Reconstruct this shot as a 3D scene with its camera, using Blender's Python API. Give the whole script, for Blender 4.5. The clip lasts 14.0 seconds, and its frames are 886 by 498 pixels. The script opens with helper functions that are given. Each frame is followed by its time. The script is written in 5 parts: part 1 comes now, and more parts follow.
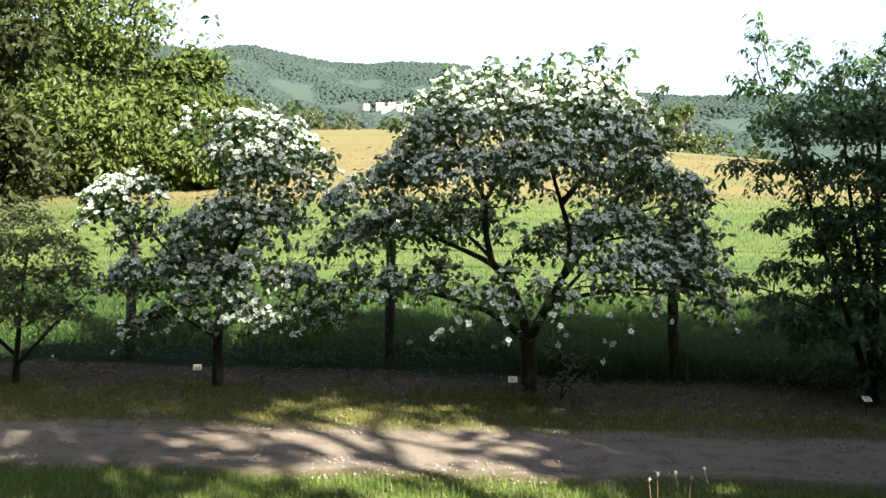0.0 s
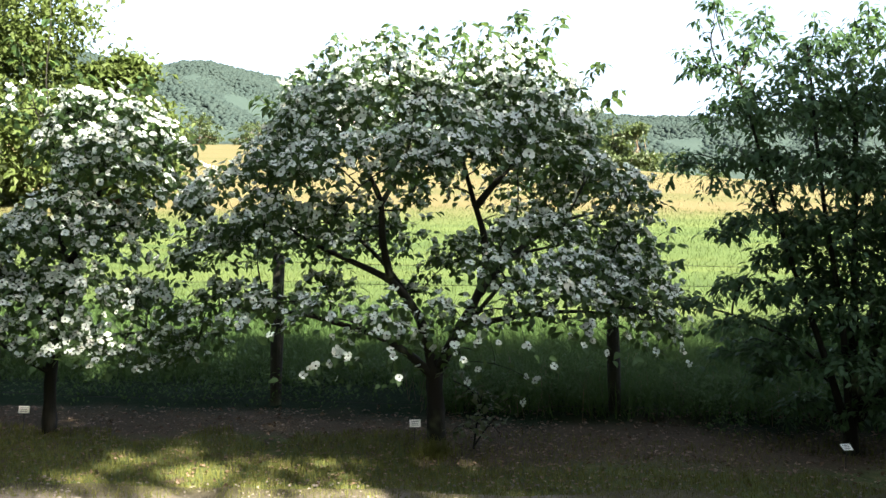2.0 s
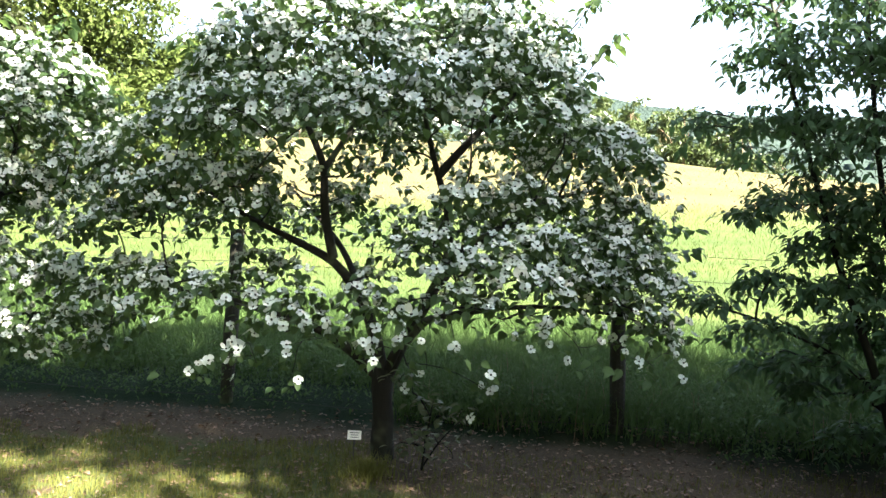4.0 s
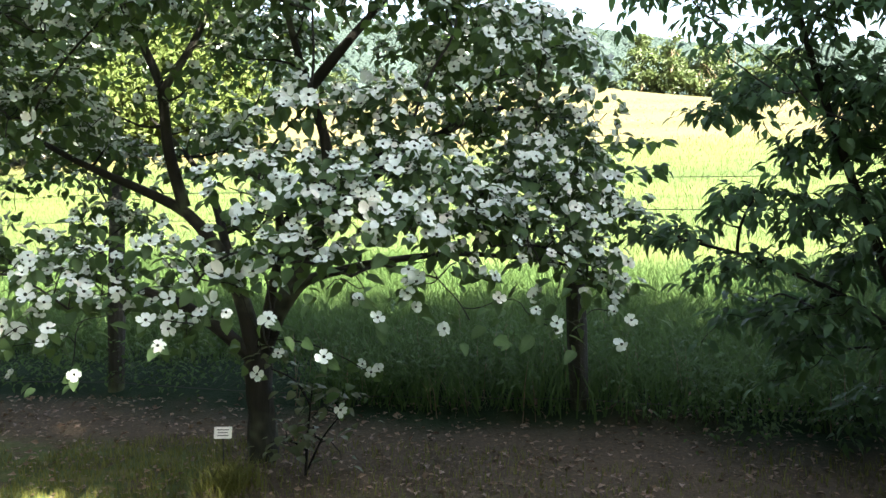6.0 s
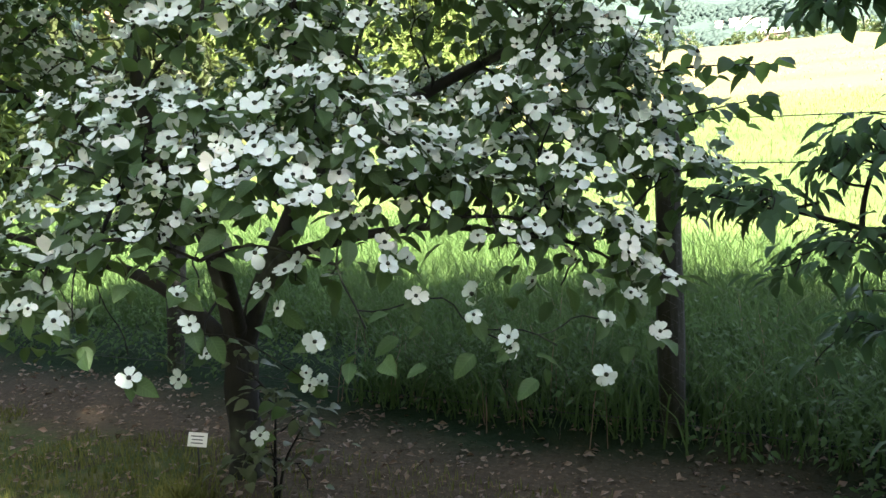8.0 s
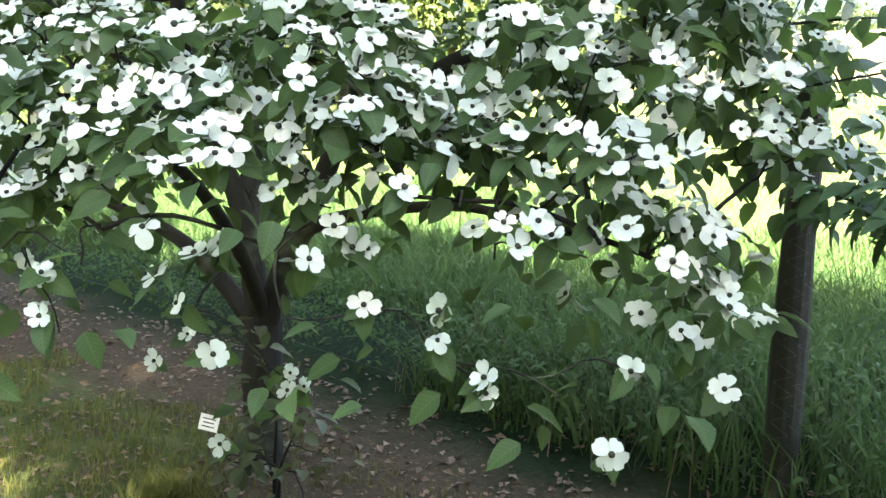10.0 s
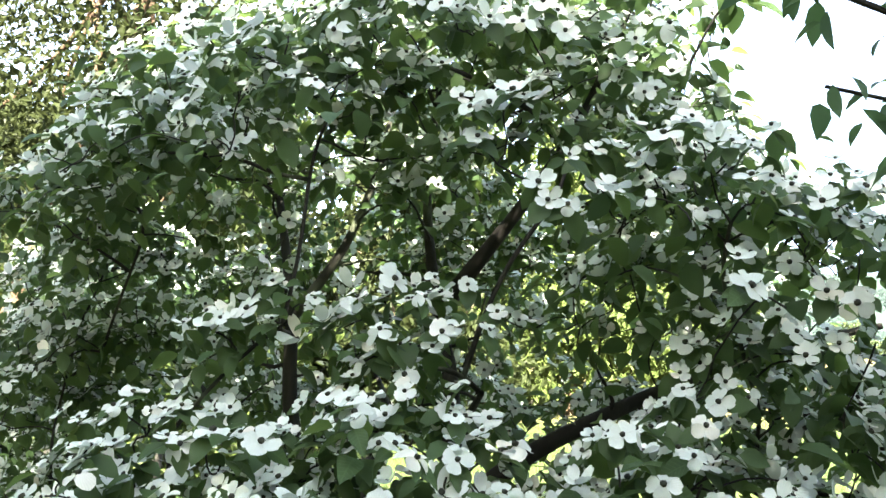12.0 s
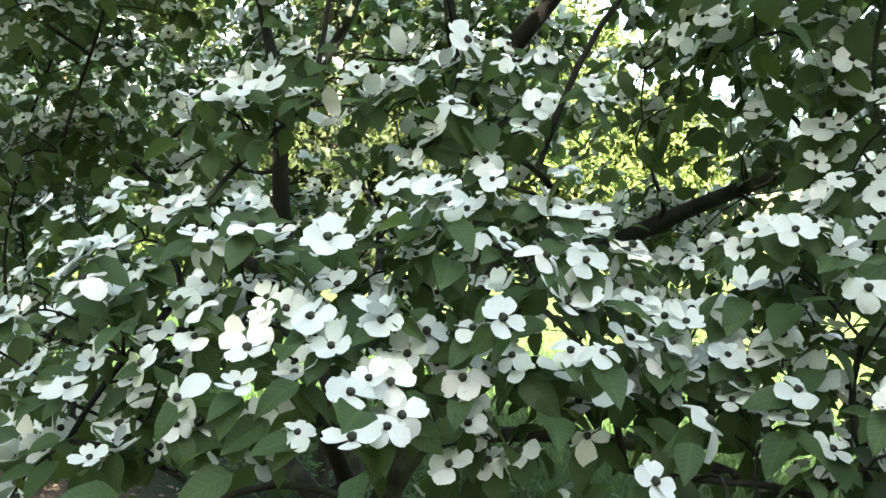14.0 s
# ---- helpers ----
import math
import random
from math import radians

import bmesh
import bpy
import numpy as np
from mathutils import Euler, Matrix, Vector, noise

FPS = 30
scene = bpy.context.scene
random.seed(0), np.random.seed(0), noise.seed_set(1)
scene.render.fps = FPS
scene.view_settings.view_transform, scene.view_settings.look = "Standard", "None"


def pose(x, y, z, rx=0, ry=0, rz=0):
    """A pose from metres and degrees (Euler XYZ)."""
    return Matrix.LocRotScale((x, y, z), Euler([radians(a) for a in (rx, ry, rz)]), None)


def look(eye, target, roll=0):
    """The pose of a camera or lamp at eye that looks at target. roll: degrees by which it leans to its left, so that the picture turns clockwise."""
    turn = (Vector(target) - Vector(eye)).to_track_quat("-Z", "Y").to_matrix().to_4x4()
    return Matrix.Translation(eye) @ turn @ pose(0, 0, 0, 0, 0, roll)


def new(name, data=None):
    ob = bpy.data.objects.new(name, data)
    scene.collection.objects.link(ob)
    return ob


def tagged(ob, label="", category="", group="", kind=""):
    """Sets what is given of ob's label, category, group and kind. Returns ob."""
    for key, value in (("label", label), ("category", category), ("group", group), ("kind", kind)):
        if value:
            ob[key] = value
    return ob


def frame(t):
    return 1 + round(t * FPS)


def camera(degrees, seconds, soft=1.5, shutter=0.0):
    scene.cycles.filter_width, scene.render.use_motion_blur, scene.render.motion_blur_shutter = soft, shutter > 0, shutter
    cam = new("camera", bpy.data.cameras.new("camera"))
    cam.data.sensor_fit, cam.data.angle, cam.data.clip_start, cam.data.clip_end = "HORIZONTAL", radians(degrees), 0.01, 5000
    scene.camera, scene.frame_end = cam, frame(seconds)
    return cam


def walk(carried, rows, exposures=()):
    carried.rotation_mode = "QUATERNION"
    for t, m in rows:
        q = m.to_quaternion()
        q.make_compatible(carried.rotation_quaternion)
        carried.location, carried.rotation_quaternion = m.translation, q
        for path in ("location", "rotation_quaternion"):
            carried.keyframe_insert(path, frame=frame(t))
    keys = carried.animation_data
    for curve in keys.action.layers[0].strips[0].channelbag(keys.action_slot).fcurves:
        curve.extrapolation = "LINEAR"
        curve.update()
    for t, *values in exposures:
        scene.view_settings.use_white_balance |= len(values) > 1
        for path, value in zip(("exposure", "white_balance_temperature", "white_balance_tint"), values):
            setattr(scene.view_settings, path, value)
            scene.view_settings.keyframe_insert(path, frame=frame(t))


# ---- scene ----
cam = camera(54.3, 14.0)
PATH = [
    (0, (0.447, -0.029, 1.545), (0.332, 1.964, 1.658), 0.8),
    (0.5, (0.547, 0.392, 1.569), (0.468, 2.389, 1.642), 0.1),
    (1, (0.651, 0.804, 1.595), (0.654, 2.803, 1.649), -0.2),
    (1.5, (0.741, 1.201, 1.609), (0.811, 3.196, 1.732), 0.4),
    (2, (0.91, 1.572, 1.604), (0.893, 3.566, 1.759), 0.7),
    (2.2, (0.996, 1.721, 1.611), (0.945, 3.714, 1.776), 0.6),
    (4.3, (1.945, 3.066, 1.59), (1.673, 5.043, 1.722), 2.3),
    (4.5, (2.019, 3.224, 1.576), (1.726, 5.198, 1.697), 0.8),
    (5, (2.221, 3.591, 1.599), (1.89, 5.56, 1.707), 1.2),
    (5.5, (2.324, 3.988, 1.571), (2.058, 5.97, 1.636), 2.3),
    (6, (2.489, 4.295, 1.609), (2.14, 6.264, 1.642), -0.4),
    (6.5, (2.684, 4.627, 1.611), (2.027, 6.516, 1.67), -0.6),
    (7, (2.835, 4.979, 1.617), (2.138, 6.854, 1.627), 2.2),
    (7.5, (3.052, 5.303, 1.605), (2.223, 7.123, 1.592), 2.8),
    (7.7, (3.112, 5.433, 1.625), (2.271, 7.248, 1.593), 1.0),
    (9.8, (3.189, 6.363, 1.689), (2.012, 7.973, 1.535), 4.1),
    (10, (3.159, 6.372, 1.7), (1.951, 7.96, 1.556), 4.7),
    (10.5, (3.09, 6.375, 1.757), (1.786, 7.891, 1.733), 4.9),
    (11, (3.111, 6.422, 1.816), (1.698, 7.826, 1.994), 4.6),
    (11.5, (3.132, 6.441, 1.855), (1.689, 7.778, 2.218), 5.4),
    (12, (3.147, 6.443, 1.896), (1.738, 7.754, 2.442), 6.6),
    (12.5, (3.156, 6.443, 1.917), (1.753, 7.712, 2.567), 7.0),
    (13, (3.033, 6.479, 1.875), (1.641, 7.82, 2.388), 6.7),
    (13.5, (2.833, 6.516, 1.853), (1.526, 7.979, 2.239), 4.8),
    (14, (2.679, 6.546, 1.847), (1.361, 8.039, 2.028), 6.1),
]
EXPOSURES = [(0.0, 2.97), (2.2, 3.3), (4.3, 4.05), (7.7, 4.25), (9.8, 5.2), (11.0, 4.95), (12.5, 4.45), (14.0, 4.65)]
walk(cam, [(t, look(eye, target, roll)) for t, eye, target, roll in PATH], EXPOSURES)

# ---- world and sun ----
SUN_AZ, SUN_EL = 140.0, 33.0
world = bpy.data.worlds.new("world")
scene.world = world
world.use_nodes = True
wn = world.node_tree.nodes
sky = wn.new("ShaderNodeTexSky")
sky.sky_type = "NISHITA"
sky.sun_disc = False
sky.sun_elevation = radians(SUN_EL)
sky.sun_rotation = radians(SUN_AZ)
sky.air_density, sky.dust_density, sky.ozone_density = 1.0, 1.5, 1.0
wn["Background"].inputs["Strength"].default_value = 0.056
haze = wn.new("ShaderNodeHueSaturation")
haze.inputs["Saturation"].default_value = 0.7
world.node_tree.links.new(sky.outputs["Color"], haze.inputs["Color"])
world.node_tree.links.new(haze.outputs["Color"], wn["Background"].inputs["Color"])
sun = new("sun", bpy.data.lights.new("sun", "SUN"))
sun.data.energy, sun.data.angle, sun.data.color = 5.0, radians(0.53), (1.0, 0.92, 0.78)
to_sun = Vector((math.sin(radians(SUN_AZ)) * math.cos(radians(SUN_EL)), math.cos(radians(SUN_AZ)) * math.cos(radians(SUN_EL)), math.sin(radians(SUN_EL))))
sun.matrix_world = look(to_sun * 60, (0, 0, 0))


# ---- materials ----
class Mat:
    """A node material with short ways to build it."""

    def __init__(self, name, roughness=0.7, specular=0.3):
        self.m = bpy.data.materials.new(name)
        self.m.use_nodes = True
        self.n, self.l = self.m.node_tree.nodes, self.m.node_tree.links
        self.b = self.n["Principled BSDF"]
        self.b.inputs["Roughness"].default_value = roughness
        self.b.inputs["Specular IOR Level"].default_value = specular

    def put(self, value, socket):
        if isinstance(value, bpy.types.NodeSocket):
            self.l.new(value, socket)
        else:
            socket.default_value = value

    def pos(self):
        return self.n.new("ShaderNodeNewGeometry").outputs["Position"]

    def obj(self):
        return self.n.new("ShaderNodeTexCoord").outputs["Object"]

    def noise(self, scale, detail=4.0, rough=0.6, vec=None):
        nd = self.n.new("ShaderNodeTexNoise")
        nd.inputs["Scale"].default_value, nd.inputs["Detail"].default_value, nd.inputs["Roughness"].default_value = scale, detail, rough
        self.put(vec or self.pos(), nd.inputs["Vector"])
        return nd.outputs["Fac"]

    def stretch(self, sx, sy, sz, vec=None):
        nd = self.n.new("ShaderNodeMapping")
        self.put(vec or self.pos(), nd.inputs["Vector"])
        nd.inputs["Scale"].default_value = (sx, sy, sz)
        return nd.outputs["Vector"]

    def ramp(self, fac, stops):
        nd = self.n.new("ShaderNodeValToRGB")
        el = nd.color_ramp.elements
        while len(el) < len(stops):
            el.new(0.5)
        for e, (p, c) in zip(el, stops):
            e.position, e.color = p, (*c, 1)
        self.put(fac, nd.inputs["Fac"])
        return nd.outputs["Color"]

    def mix(self, fac, a, b, kind="MIX"):
        nd = self.n.new("ShaderNodeMix")
        nd.data_type, nd.blend_type = "RGBA", kind
        self.put(fac, nd.inputs["Factor"])
        self.put(a if isinstance(a, bpy.types.NodeSocket) else (*a, 1), nd.inputs["A"])
        self.put(b if isinstance(b, bpy.types.NodeSocket) else (*b, 1), nd.inputs["B"])
        return nd.outputs["Result"]

    def math(self, op, a, b=0.0, clamp=False):
        nd = self.n.new("ShaderNodeMath")
        nd.operation, nd.use_clamp = op, clamp
        self.put(a, nd.inputs[0])
        self.put(b, nd.inputs[1])
        return nd.outputs[0]

    def step(self, value, lo, hi):
        nd = self.n.new("ShaderNodeMapRange")
        nd.interpolation_type = "SMOOTHSTEP"
        self.put(value, nd.inputs["Value"])
        nd.inputs["From Min"].default_value, nd.inputs["From Max"].default_value = lo, hi
        return nd.outputs["Result"]

    def island(self):
        return self.n.new("ShaderNodeNewGeometry").outputs["Random Per Island"]

    def each(self):
        return self.n.new("ShaderNodeObjectInfo").outputs["Random"]

    def axis(self, name, vec=None):
        nd = self.n.new("ShaderNodeSeparateXYZ")
        self.put(vec or self.pos(), nd.inputs[0])
        return nd.outputs[name]

    def color(self, c):
        self.put(c if isinstance(c, bpy.types.NodeSocket) else (*c, 1), self.b.inputs["Base Color"])
        return self

    def bump(self, height, strength=0.5, distance=0.02):
        nd = self.n.new("ShaderNodeBump")
        nd.inputs["Strength"].default_value, nd.inputs["Distance"].default_value = strength, distance
        self.put(height, nd.inputs["Height"])
        self.l.new(nd.outputs["Normal"], self.b.inputs["Normal"])
        return self

    def thin(self, color, share):
        """Lets part of the light through, as a leaf or a petal does."""
        tr = self.n.new("ShaderNodeBsdfTranslucent")
        self.put(color if isinstance(color, bpy.types.NodeSocket) else (*color, 1), tr.inputs["Color"])
        mx = self.n.new("ShaderNodeMixShader")
        mx.inputs["Fac"].default_value = share
        self.l.new(self.b.outputs["BSDF"], mx.inputs[1])
        self.l.new(tr.outputs["BSDF"], mx.inputs[2])
        self.l.new(mx.outputs["Shader"], self.n["Material Output"].inputs["Surface"])
        return self


def leaf_material(name, dark, light, through_color, share=0.35, patch=0.8, rough=0.5, single=False, gloss=0.35):
    m = Mat(name, rough, gloss)
    r = m.each() if single else m.island()
    c = m.mix(r, dark, light)
    c = m.mix(m.math("MULTIPLY", m.noise(patch, 2.0), 0.7), c, m.mix(0.5, dark, (dark[0] * 1.8, dark[1] * 1.3, dark[2])))
    vein = m.noise(60.0, 2.0)
    c = m.mix(m.math("MULTIPLY", vein, 0.35), c, light)
    if single:
        x, y = m.axis("X", m.obj()), m.math("ABSOLUTE", m.axis("Y", m.obj()))
        rib = m.step(m.math("SINE", m.math("MULTIPLY", m.math("SUBTRACT", x, m.math("MULTIPLY", y, 0.75)), 52.0)), 0.72, 1.0)
        rib = m.math("MAXIMUM", rib, m.math("SUBTRACT", 1.0, m.step(y, 0.008, 0.028)))
        c = m.mix(m.math("MULTIPLY", rib, 0.45), c, tuple(v * 1.7 for v in light))
        vein = m.math("SUBTRACT", vein, rib)
    m.color(c).bump(vein, 0.25, 0.004)
    return m.thin(m.mix(r, through_color, light), share).m


def bark_material(name, dark, light, scale=14.0):
    m = Mat(name, 0.85, 0.2)
    v = m.stretch(1.0, 1.0, 0.22)
    n1, n2 = m.noise(scale, 6.0, 0.65, v), m.noise(scale * 5, 4.0, 0.6, v)
    c = m.mix(n1, dark, light)
    c = m.mix(m.step(m.noise(3.0, 3.0), 0.55, 0.75), c, (0.10, 0.12, 0.07))
    m.color(c).bump(m.math("ADD", n1, m.math("MULTIPLY", n2, 0.4)), 0.8, 0.012)
    return m.m


def ground_material():
    m = Mat("ground", 0.95, 0.1)
    y, x = m.axis("Y"), m.axis("X")
    wob = m.math("MULTIPLY", m.math("SUBTRACT", m.noise(0.9, 4.0), 0.5), 1.3)
    yy = m.math("ADD", y, wob)
    fine, mid, coarse = m.noise(45.0, 4.0), m.noise(6.0, 5.0), m.noise(1.2, 4.0)
    lawn = m.mix(fine, (0.026, 0.040, 0.012), (0.080, 0.100, 0.030))
    lawn = m.mix(m.step(mid, 0.5, 0.75), lawn, (0.11, 0.10, 0.045))
    litter = m.mix(m.noise(30.0, 6.0, 0.7), (0.024, 0.019, 0.012), (0.105, 0.079, 0.051))
    litter = m.mix(m.step(m.noise(60.0, 2.0), 0.62, 0.7), litter, (0.17, 0.115, 0.070))
    meadow = m.mix(m.noise(14.0, 5.0), (0.032, 0.055, 0.015), (0.060, 0.083, 0.026))
    meadow = m.mix(m.step(m.noise(0.5, 4.0, 0.6, m.stretch(0.15, 1.0, 1.0)), 0.45, 0.65), meadow, (0.064, 0.084, 0.025))
    mown = m.math("SINE", m.math("ADD", m.math("MULTIPLY", y, 2.6), m.math("MULTIPLY", m.noise(0.35, 3.0, 0.5, m.stretch(0.25, 1.0, 1.0)), 9.0)))
    meadow = m.mix(m.math("MULTIPLY", m.step(mown, 0.35, 0.95), 0.45), meadow, (0.030, 0.050, 0.015))
    crop = m.mix(m.noise(2.0, 6.0, 0.7, m.stretch(0.5, 1.0, 1.0)), (0.073, 0.062, 0.026), (0.106, 0.089, 0.041))
    crop = m.mix(m.step(m.noise(0.12, 4.0, 0.6, m.stretch(0.3, 1.0, 1.0)), 0.5, 0.62), crop, (0.068, 0.067, 0.026))
    # Far woodland floor, its green shifted to blue for distance haze.
    wood = m.mix(m.noise(0.03, 8.0, 0.7), (0.019, 0.032, 0.028), (0.034, 0.049, 0.040))
    c = m.mix(m.step(yy, 5.6, 6.0), lawn, m.mix(m.step(mid, 0.34, 0.54), litter, lawn))
    c = m.mix(m.step(m.math("ADD", yy, m.math("MULTIPLY", m.step(x, 0.3, 1.0), 0.6)), 8.35, 8.75), c, litter)
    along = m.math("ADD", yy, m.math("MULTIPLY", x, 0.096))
    # Shade among the tall blades, put into the ground colour as near-black green.
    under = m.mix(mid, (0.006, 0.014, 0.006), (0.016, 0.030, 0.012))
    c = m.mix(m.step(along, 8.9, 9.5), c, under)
    c = m.mix(m.step(along, 11.0, 11.9), c, meadow)
    far = m.math("ADD", y, m.math("MULTIPLY", m.math("SUBTRACT", m.noise(0.25, 3.0), 0.5), 5.0))
    c = m.mix(m.step(far, 25.0, 33.0), c, crop)
    c = m.mix(m.step(m.math("ADD", y, m.math("MULTIPLY", wob, 4.0)), 226.0, 232.0), c, wood)
    m.color(c).bump(m.math("ADD", m.math("MULTIPLY", fine, 0.6), mid), 0.9, 0.03)
    return m.m


def gravel_material():
    m = Mat("gravel", 0.95, 0.15)
    f, g = m.noise(90.0, 5.0, 0.7), m.noise(5.0, 5.0, 0.6)
    c = m.mix(f, (0.072, 0.060, 0.049), (0.195, 0.164, 0.134))
    c = m.mix(m.step(g, 0.45, 0.7), c, m.mix(f, (0.045, 0.036, 0.026), (0.12, 0.097, 0.070)))
    y = m.math("ADD", m.axis("Y"), m.math("MULTIPLY", m.math("SUBTRACT", m.noise(1.6, 5.0, 0.7), 0.5), 0.9))
    worn = m.mix(m.noise(40.0, 4.0), (0.030, 0.028, 0.012), (0.085, 0.074, 0.036))
    c = m.mix(m.math("MAXIMUM", m.step(y, 6.90, 7.25), m.math("SUBTRACT", 1.0, m.step(y, 5.50, 5.80))), c, worn)
    m.color(c).bump(m.math("ADD", f, m.math("MULTIPLY", m.noise(9.0, 4.0), 1.5)), 0.9, 0.014)
    return m.m


def plain(name, color, rough=0.6, metal=0.0, vary=0.25, scale=20.0):
    m = Mat(name, rough, 0.3)
    m.b.inputs["Metallic"].default_value = metal
    n = m.noise(scale, 5.0)
    m.color(m.mix(n, tuple(v * (1 - vary) for v in color), tuple(min(1, v * (1 + vary)) for v in color))).bump(n, 0.2, 0.004)
    return m.m


def petal_material(single=False):
    m = Mat("petal_single" if single else "petal", 0.55, 0.3)
    r = m.each() if single else m.island()
    n = m.noise(45.0, 3.0)
    c = m.ramp(r, [(0.0, (0.55, 0.61, 0.57)), (0.5, (0.66, 0.71, 0.67)), (0.88, (0.75, 0.78, 0.74)), (1.0, (0.76, 0.71, 0.62))])
    c = m.mix(m.math("MULTIPLY", n, 0.45), c, (0.44, 0.52, 0.40))
    fine = m.noise(160.0, 3.0)
    if single:
        turn = m.math("ARCTAN2", m.axis("Y", m.obj()), m.axis("X", m.obj()))
        ray = m.step(m.math("SINE", m.math("ADD", m.math("MULTIPLY", turn, 40.0), m.math("MULTIPLY", n, 3.0))), 0.2, 1.0)
        c = m.mix(m.math("MULTIPLY", ray, 0.30), c, (0.42, 0.50, 0.38))
    c = m.mix(m.math("MULTIPLY", fine, 0.25), c, (0.40, 0.47, 0.36))
    m.color(c).bump(m.math("ADD", n, m.math("MULTIPLY", fine, 0.2)), 0.5, 0.005)
    return m.thin(c, 0.35).m


M_GROUND, M_GRAVEL = ground_material(), gravel_material()
M_PETAL, M_PETAL1 = petal_material(), petal_material(True)
M_BUTTON = plain("button", (0.020, 0.022, 0.012), 0.75, 0, 0.4, 200)
M_LEAF = leaf_material("dogwood_leaf", (0.022, 0.047, 0.019), (0.058, 0.100, 0.038), (0.17, 0.26, 0.06), share=0.40, gloss=0.18)
M_LEAF1 = leaf_material("dogwood_leaf_single", (0.022, 0.047, 0.019), (0.058, 0.100, 0.038), (0.17, 0.26, 0.06), share=0.40, gloss=0.18, single=True)
M_DARKLEAF = leaf_material("dark_leaf", (0.028, 0.062, 0.032), (0.068, 0.120, 0.056), (0.15, 0.26, 0.08), gloss=0.15)
M_SHRUB = leaf_material("shrub_leaf", (0.035, 0.052, 0.022), (0.085, 0.102, 0.044), (0.12, 0.16, 0.05))
M_BG1 = leaf_material("locust_leaf", (0.040, 0.064, 0.018), (0.070, 0.096, 0.028), (0.13, 0.17, 0.04), patch=0.35, gloss=0.1)
M_BG2 = leaf_material("birch_leaf", (0.014, 0.021, 0.008), (0.032, 0.041, 0.015), (0.05, 0.06, 0.02), patch=0.4, gloss=0.1)
M_FARLEAF = leaf_material("far_leaf", (0.026, 0.045, 0.015), (0.058, 0.082, 0.028), (0.10, 0.14, 0.035), patch=0.1)
# Distance haze is painted here: the leaf green is muted and blued.
M_HILL = leaf_material("hazed_hill_leaf", (0.020, 0.032, 0.031), (0.029, 0.042, 0.038), (0.03, 0.05, 0.03), share=0.1, patch=0.012, rough=1.0, gloss=0.0)
M_BARK = bark_material("dogwood_bark", (0.007, 0.0066, 0.0052), (0.020, 0.0185, 0.0145))
M_BIRCHBARK = bark_material("ruddy_bark", (0.035, 0.022, 0.014), (0.10, 0.066, 0.038), 8.0)
M_BARKBG = bark_material("pale_bark", (0.06, 0.042, 0.028), (0.20, 0.145, 0.095), 8.0)
M_POST = bark_material("post_wood", (0.013, 0.013, 0.010), (0.038, 0.037, 0.028), 22.0)
M_WIRE = plain("wire", (0.06, 0.056, 0.052), 0.55, 0.6)
M_GRASS = leaf_material("grass_blade", (0.055, 0.070, 0.018), (0.150, 0.150, 0.045), (0.16, 0.18, 0.045), patch=1.5, gloss=0.06)
M_LAWN = leaf_material("lawn_blade", (0.040, 0.075, 0.016), (0.115, 0.158, 0.040), (0.14, 0.20, 0.045), patch=1.5, gloss=0.08)
M_TALL = leaf_material("tall_grass_blade", (0.026, 0.058, 0.019), (0.078, 0.126, 0.041), (0.11, 0.17, 0.05), patch=0.6, gloss=0.05)
M_MEADOW = leaf_material("meadow_blade", (0.034, 0.060, 0.016), (0.066, 0.088, 0.027), (0.080, 0.115, 0.034), patch=0.4, gloss=0.05)
M_STRAW = leaf_material("dry_leaf", (0.065, 0.042, 0.026), (0.24, 0.165, 0.11), (0.12, 0.08, 0.04), share=0.15)
M_STONE = plain("stone", (0.15, 0.13, 0.11), 0.9, 0, 0.4, 30)
M_TAG = plain("tag", (0.78, 0.77, 0.72), 0.4, 0, 0.06)
M_TAGINK = plain("tag_ink", (0.08, 0.08, 0.08), 0.6)
M_KNOB = plain("seed_knob", (0.30, 0.27, 0.20), 0.8, 0, 0.3, 200)
M_WALL = plain("house_wall", (0.42, 0.40, 0.38), 0.8, 0, 0.1, 0.3)
M_ROOF = plain("house_roof", (0.20, 0.15, 0.13), 0.85, 0, 0.2, 0.5)
M_BARN = plain("barn_boards", (0.07, 0.055, 0.045), 0.85, 0, 0.3, 1.5)
M_BARNROOF = plain("barn_roof", (0.17, 0.165, 0.155), 0.7, 0, 0.15, 0.5)


# ---- mesh helpers ----
def mesh_of(name, verts, faces, mats, which=None, smooth=False):
    """A mesh from arrays: verts n x 3, faces a list of equal-sided face arrays."""
    me = bpy.data.meshes.new(name)
    if not isinstance(faces, (list, tuple)):
        faces = [faces]
    loops = np.concatenate([np.asarray(f, np.int32).ravel() for f in faces])
    sizes = np.concatenate([np.full(len(f), np.asarray(f).shape[1], np.int32) for f in faces])
    me.vertices.add(len(verts))
    me.vertices.foreach_set("co", np.asarray(verts, np.float32).ravel())
    me.loops.add(len(loops))
    me.loops.foreach_set("vertex_index", loops)
    me.polygons.add(len(sizes))
    me.polygons.foreach_set("loop_start", np.concatenate([[0], np.cumsum(sizes)[:-1]]).astype(np.int32))
    me.polygons.foreach_set("loop_total", sizes)
    for m in mats if isinstance(mats, (list, tuple)) else [mats]:
        me.materials.append(m)
    if which is not None:
        me.polygons.foreach_set("material_index", np.asarray(which, np.int32))
    me.polygons.foreach_set("use_smooth", np.full(len(sizes), smooth))
    me.update(calc_edges=True)
    return me


def child(name, data, parent, label=""):
    ob = new(name, data)
    ob.parent = parent
    return tagged(ob, label)


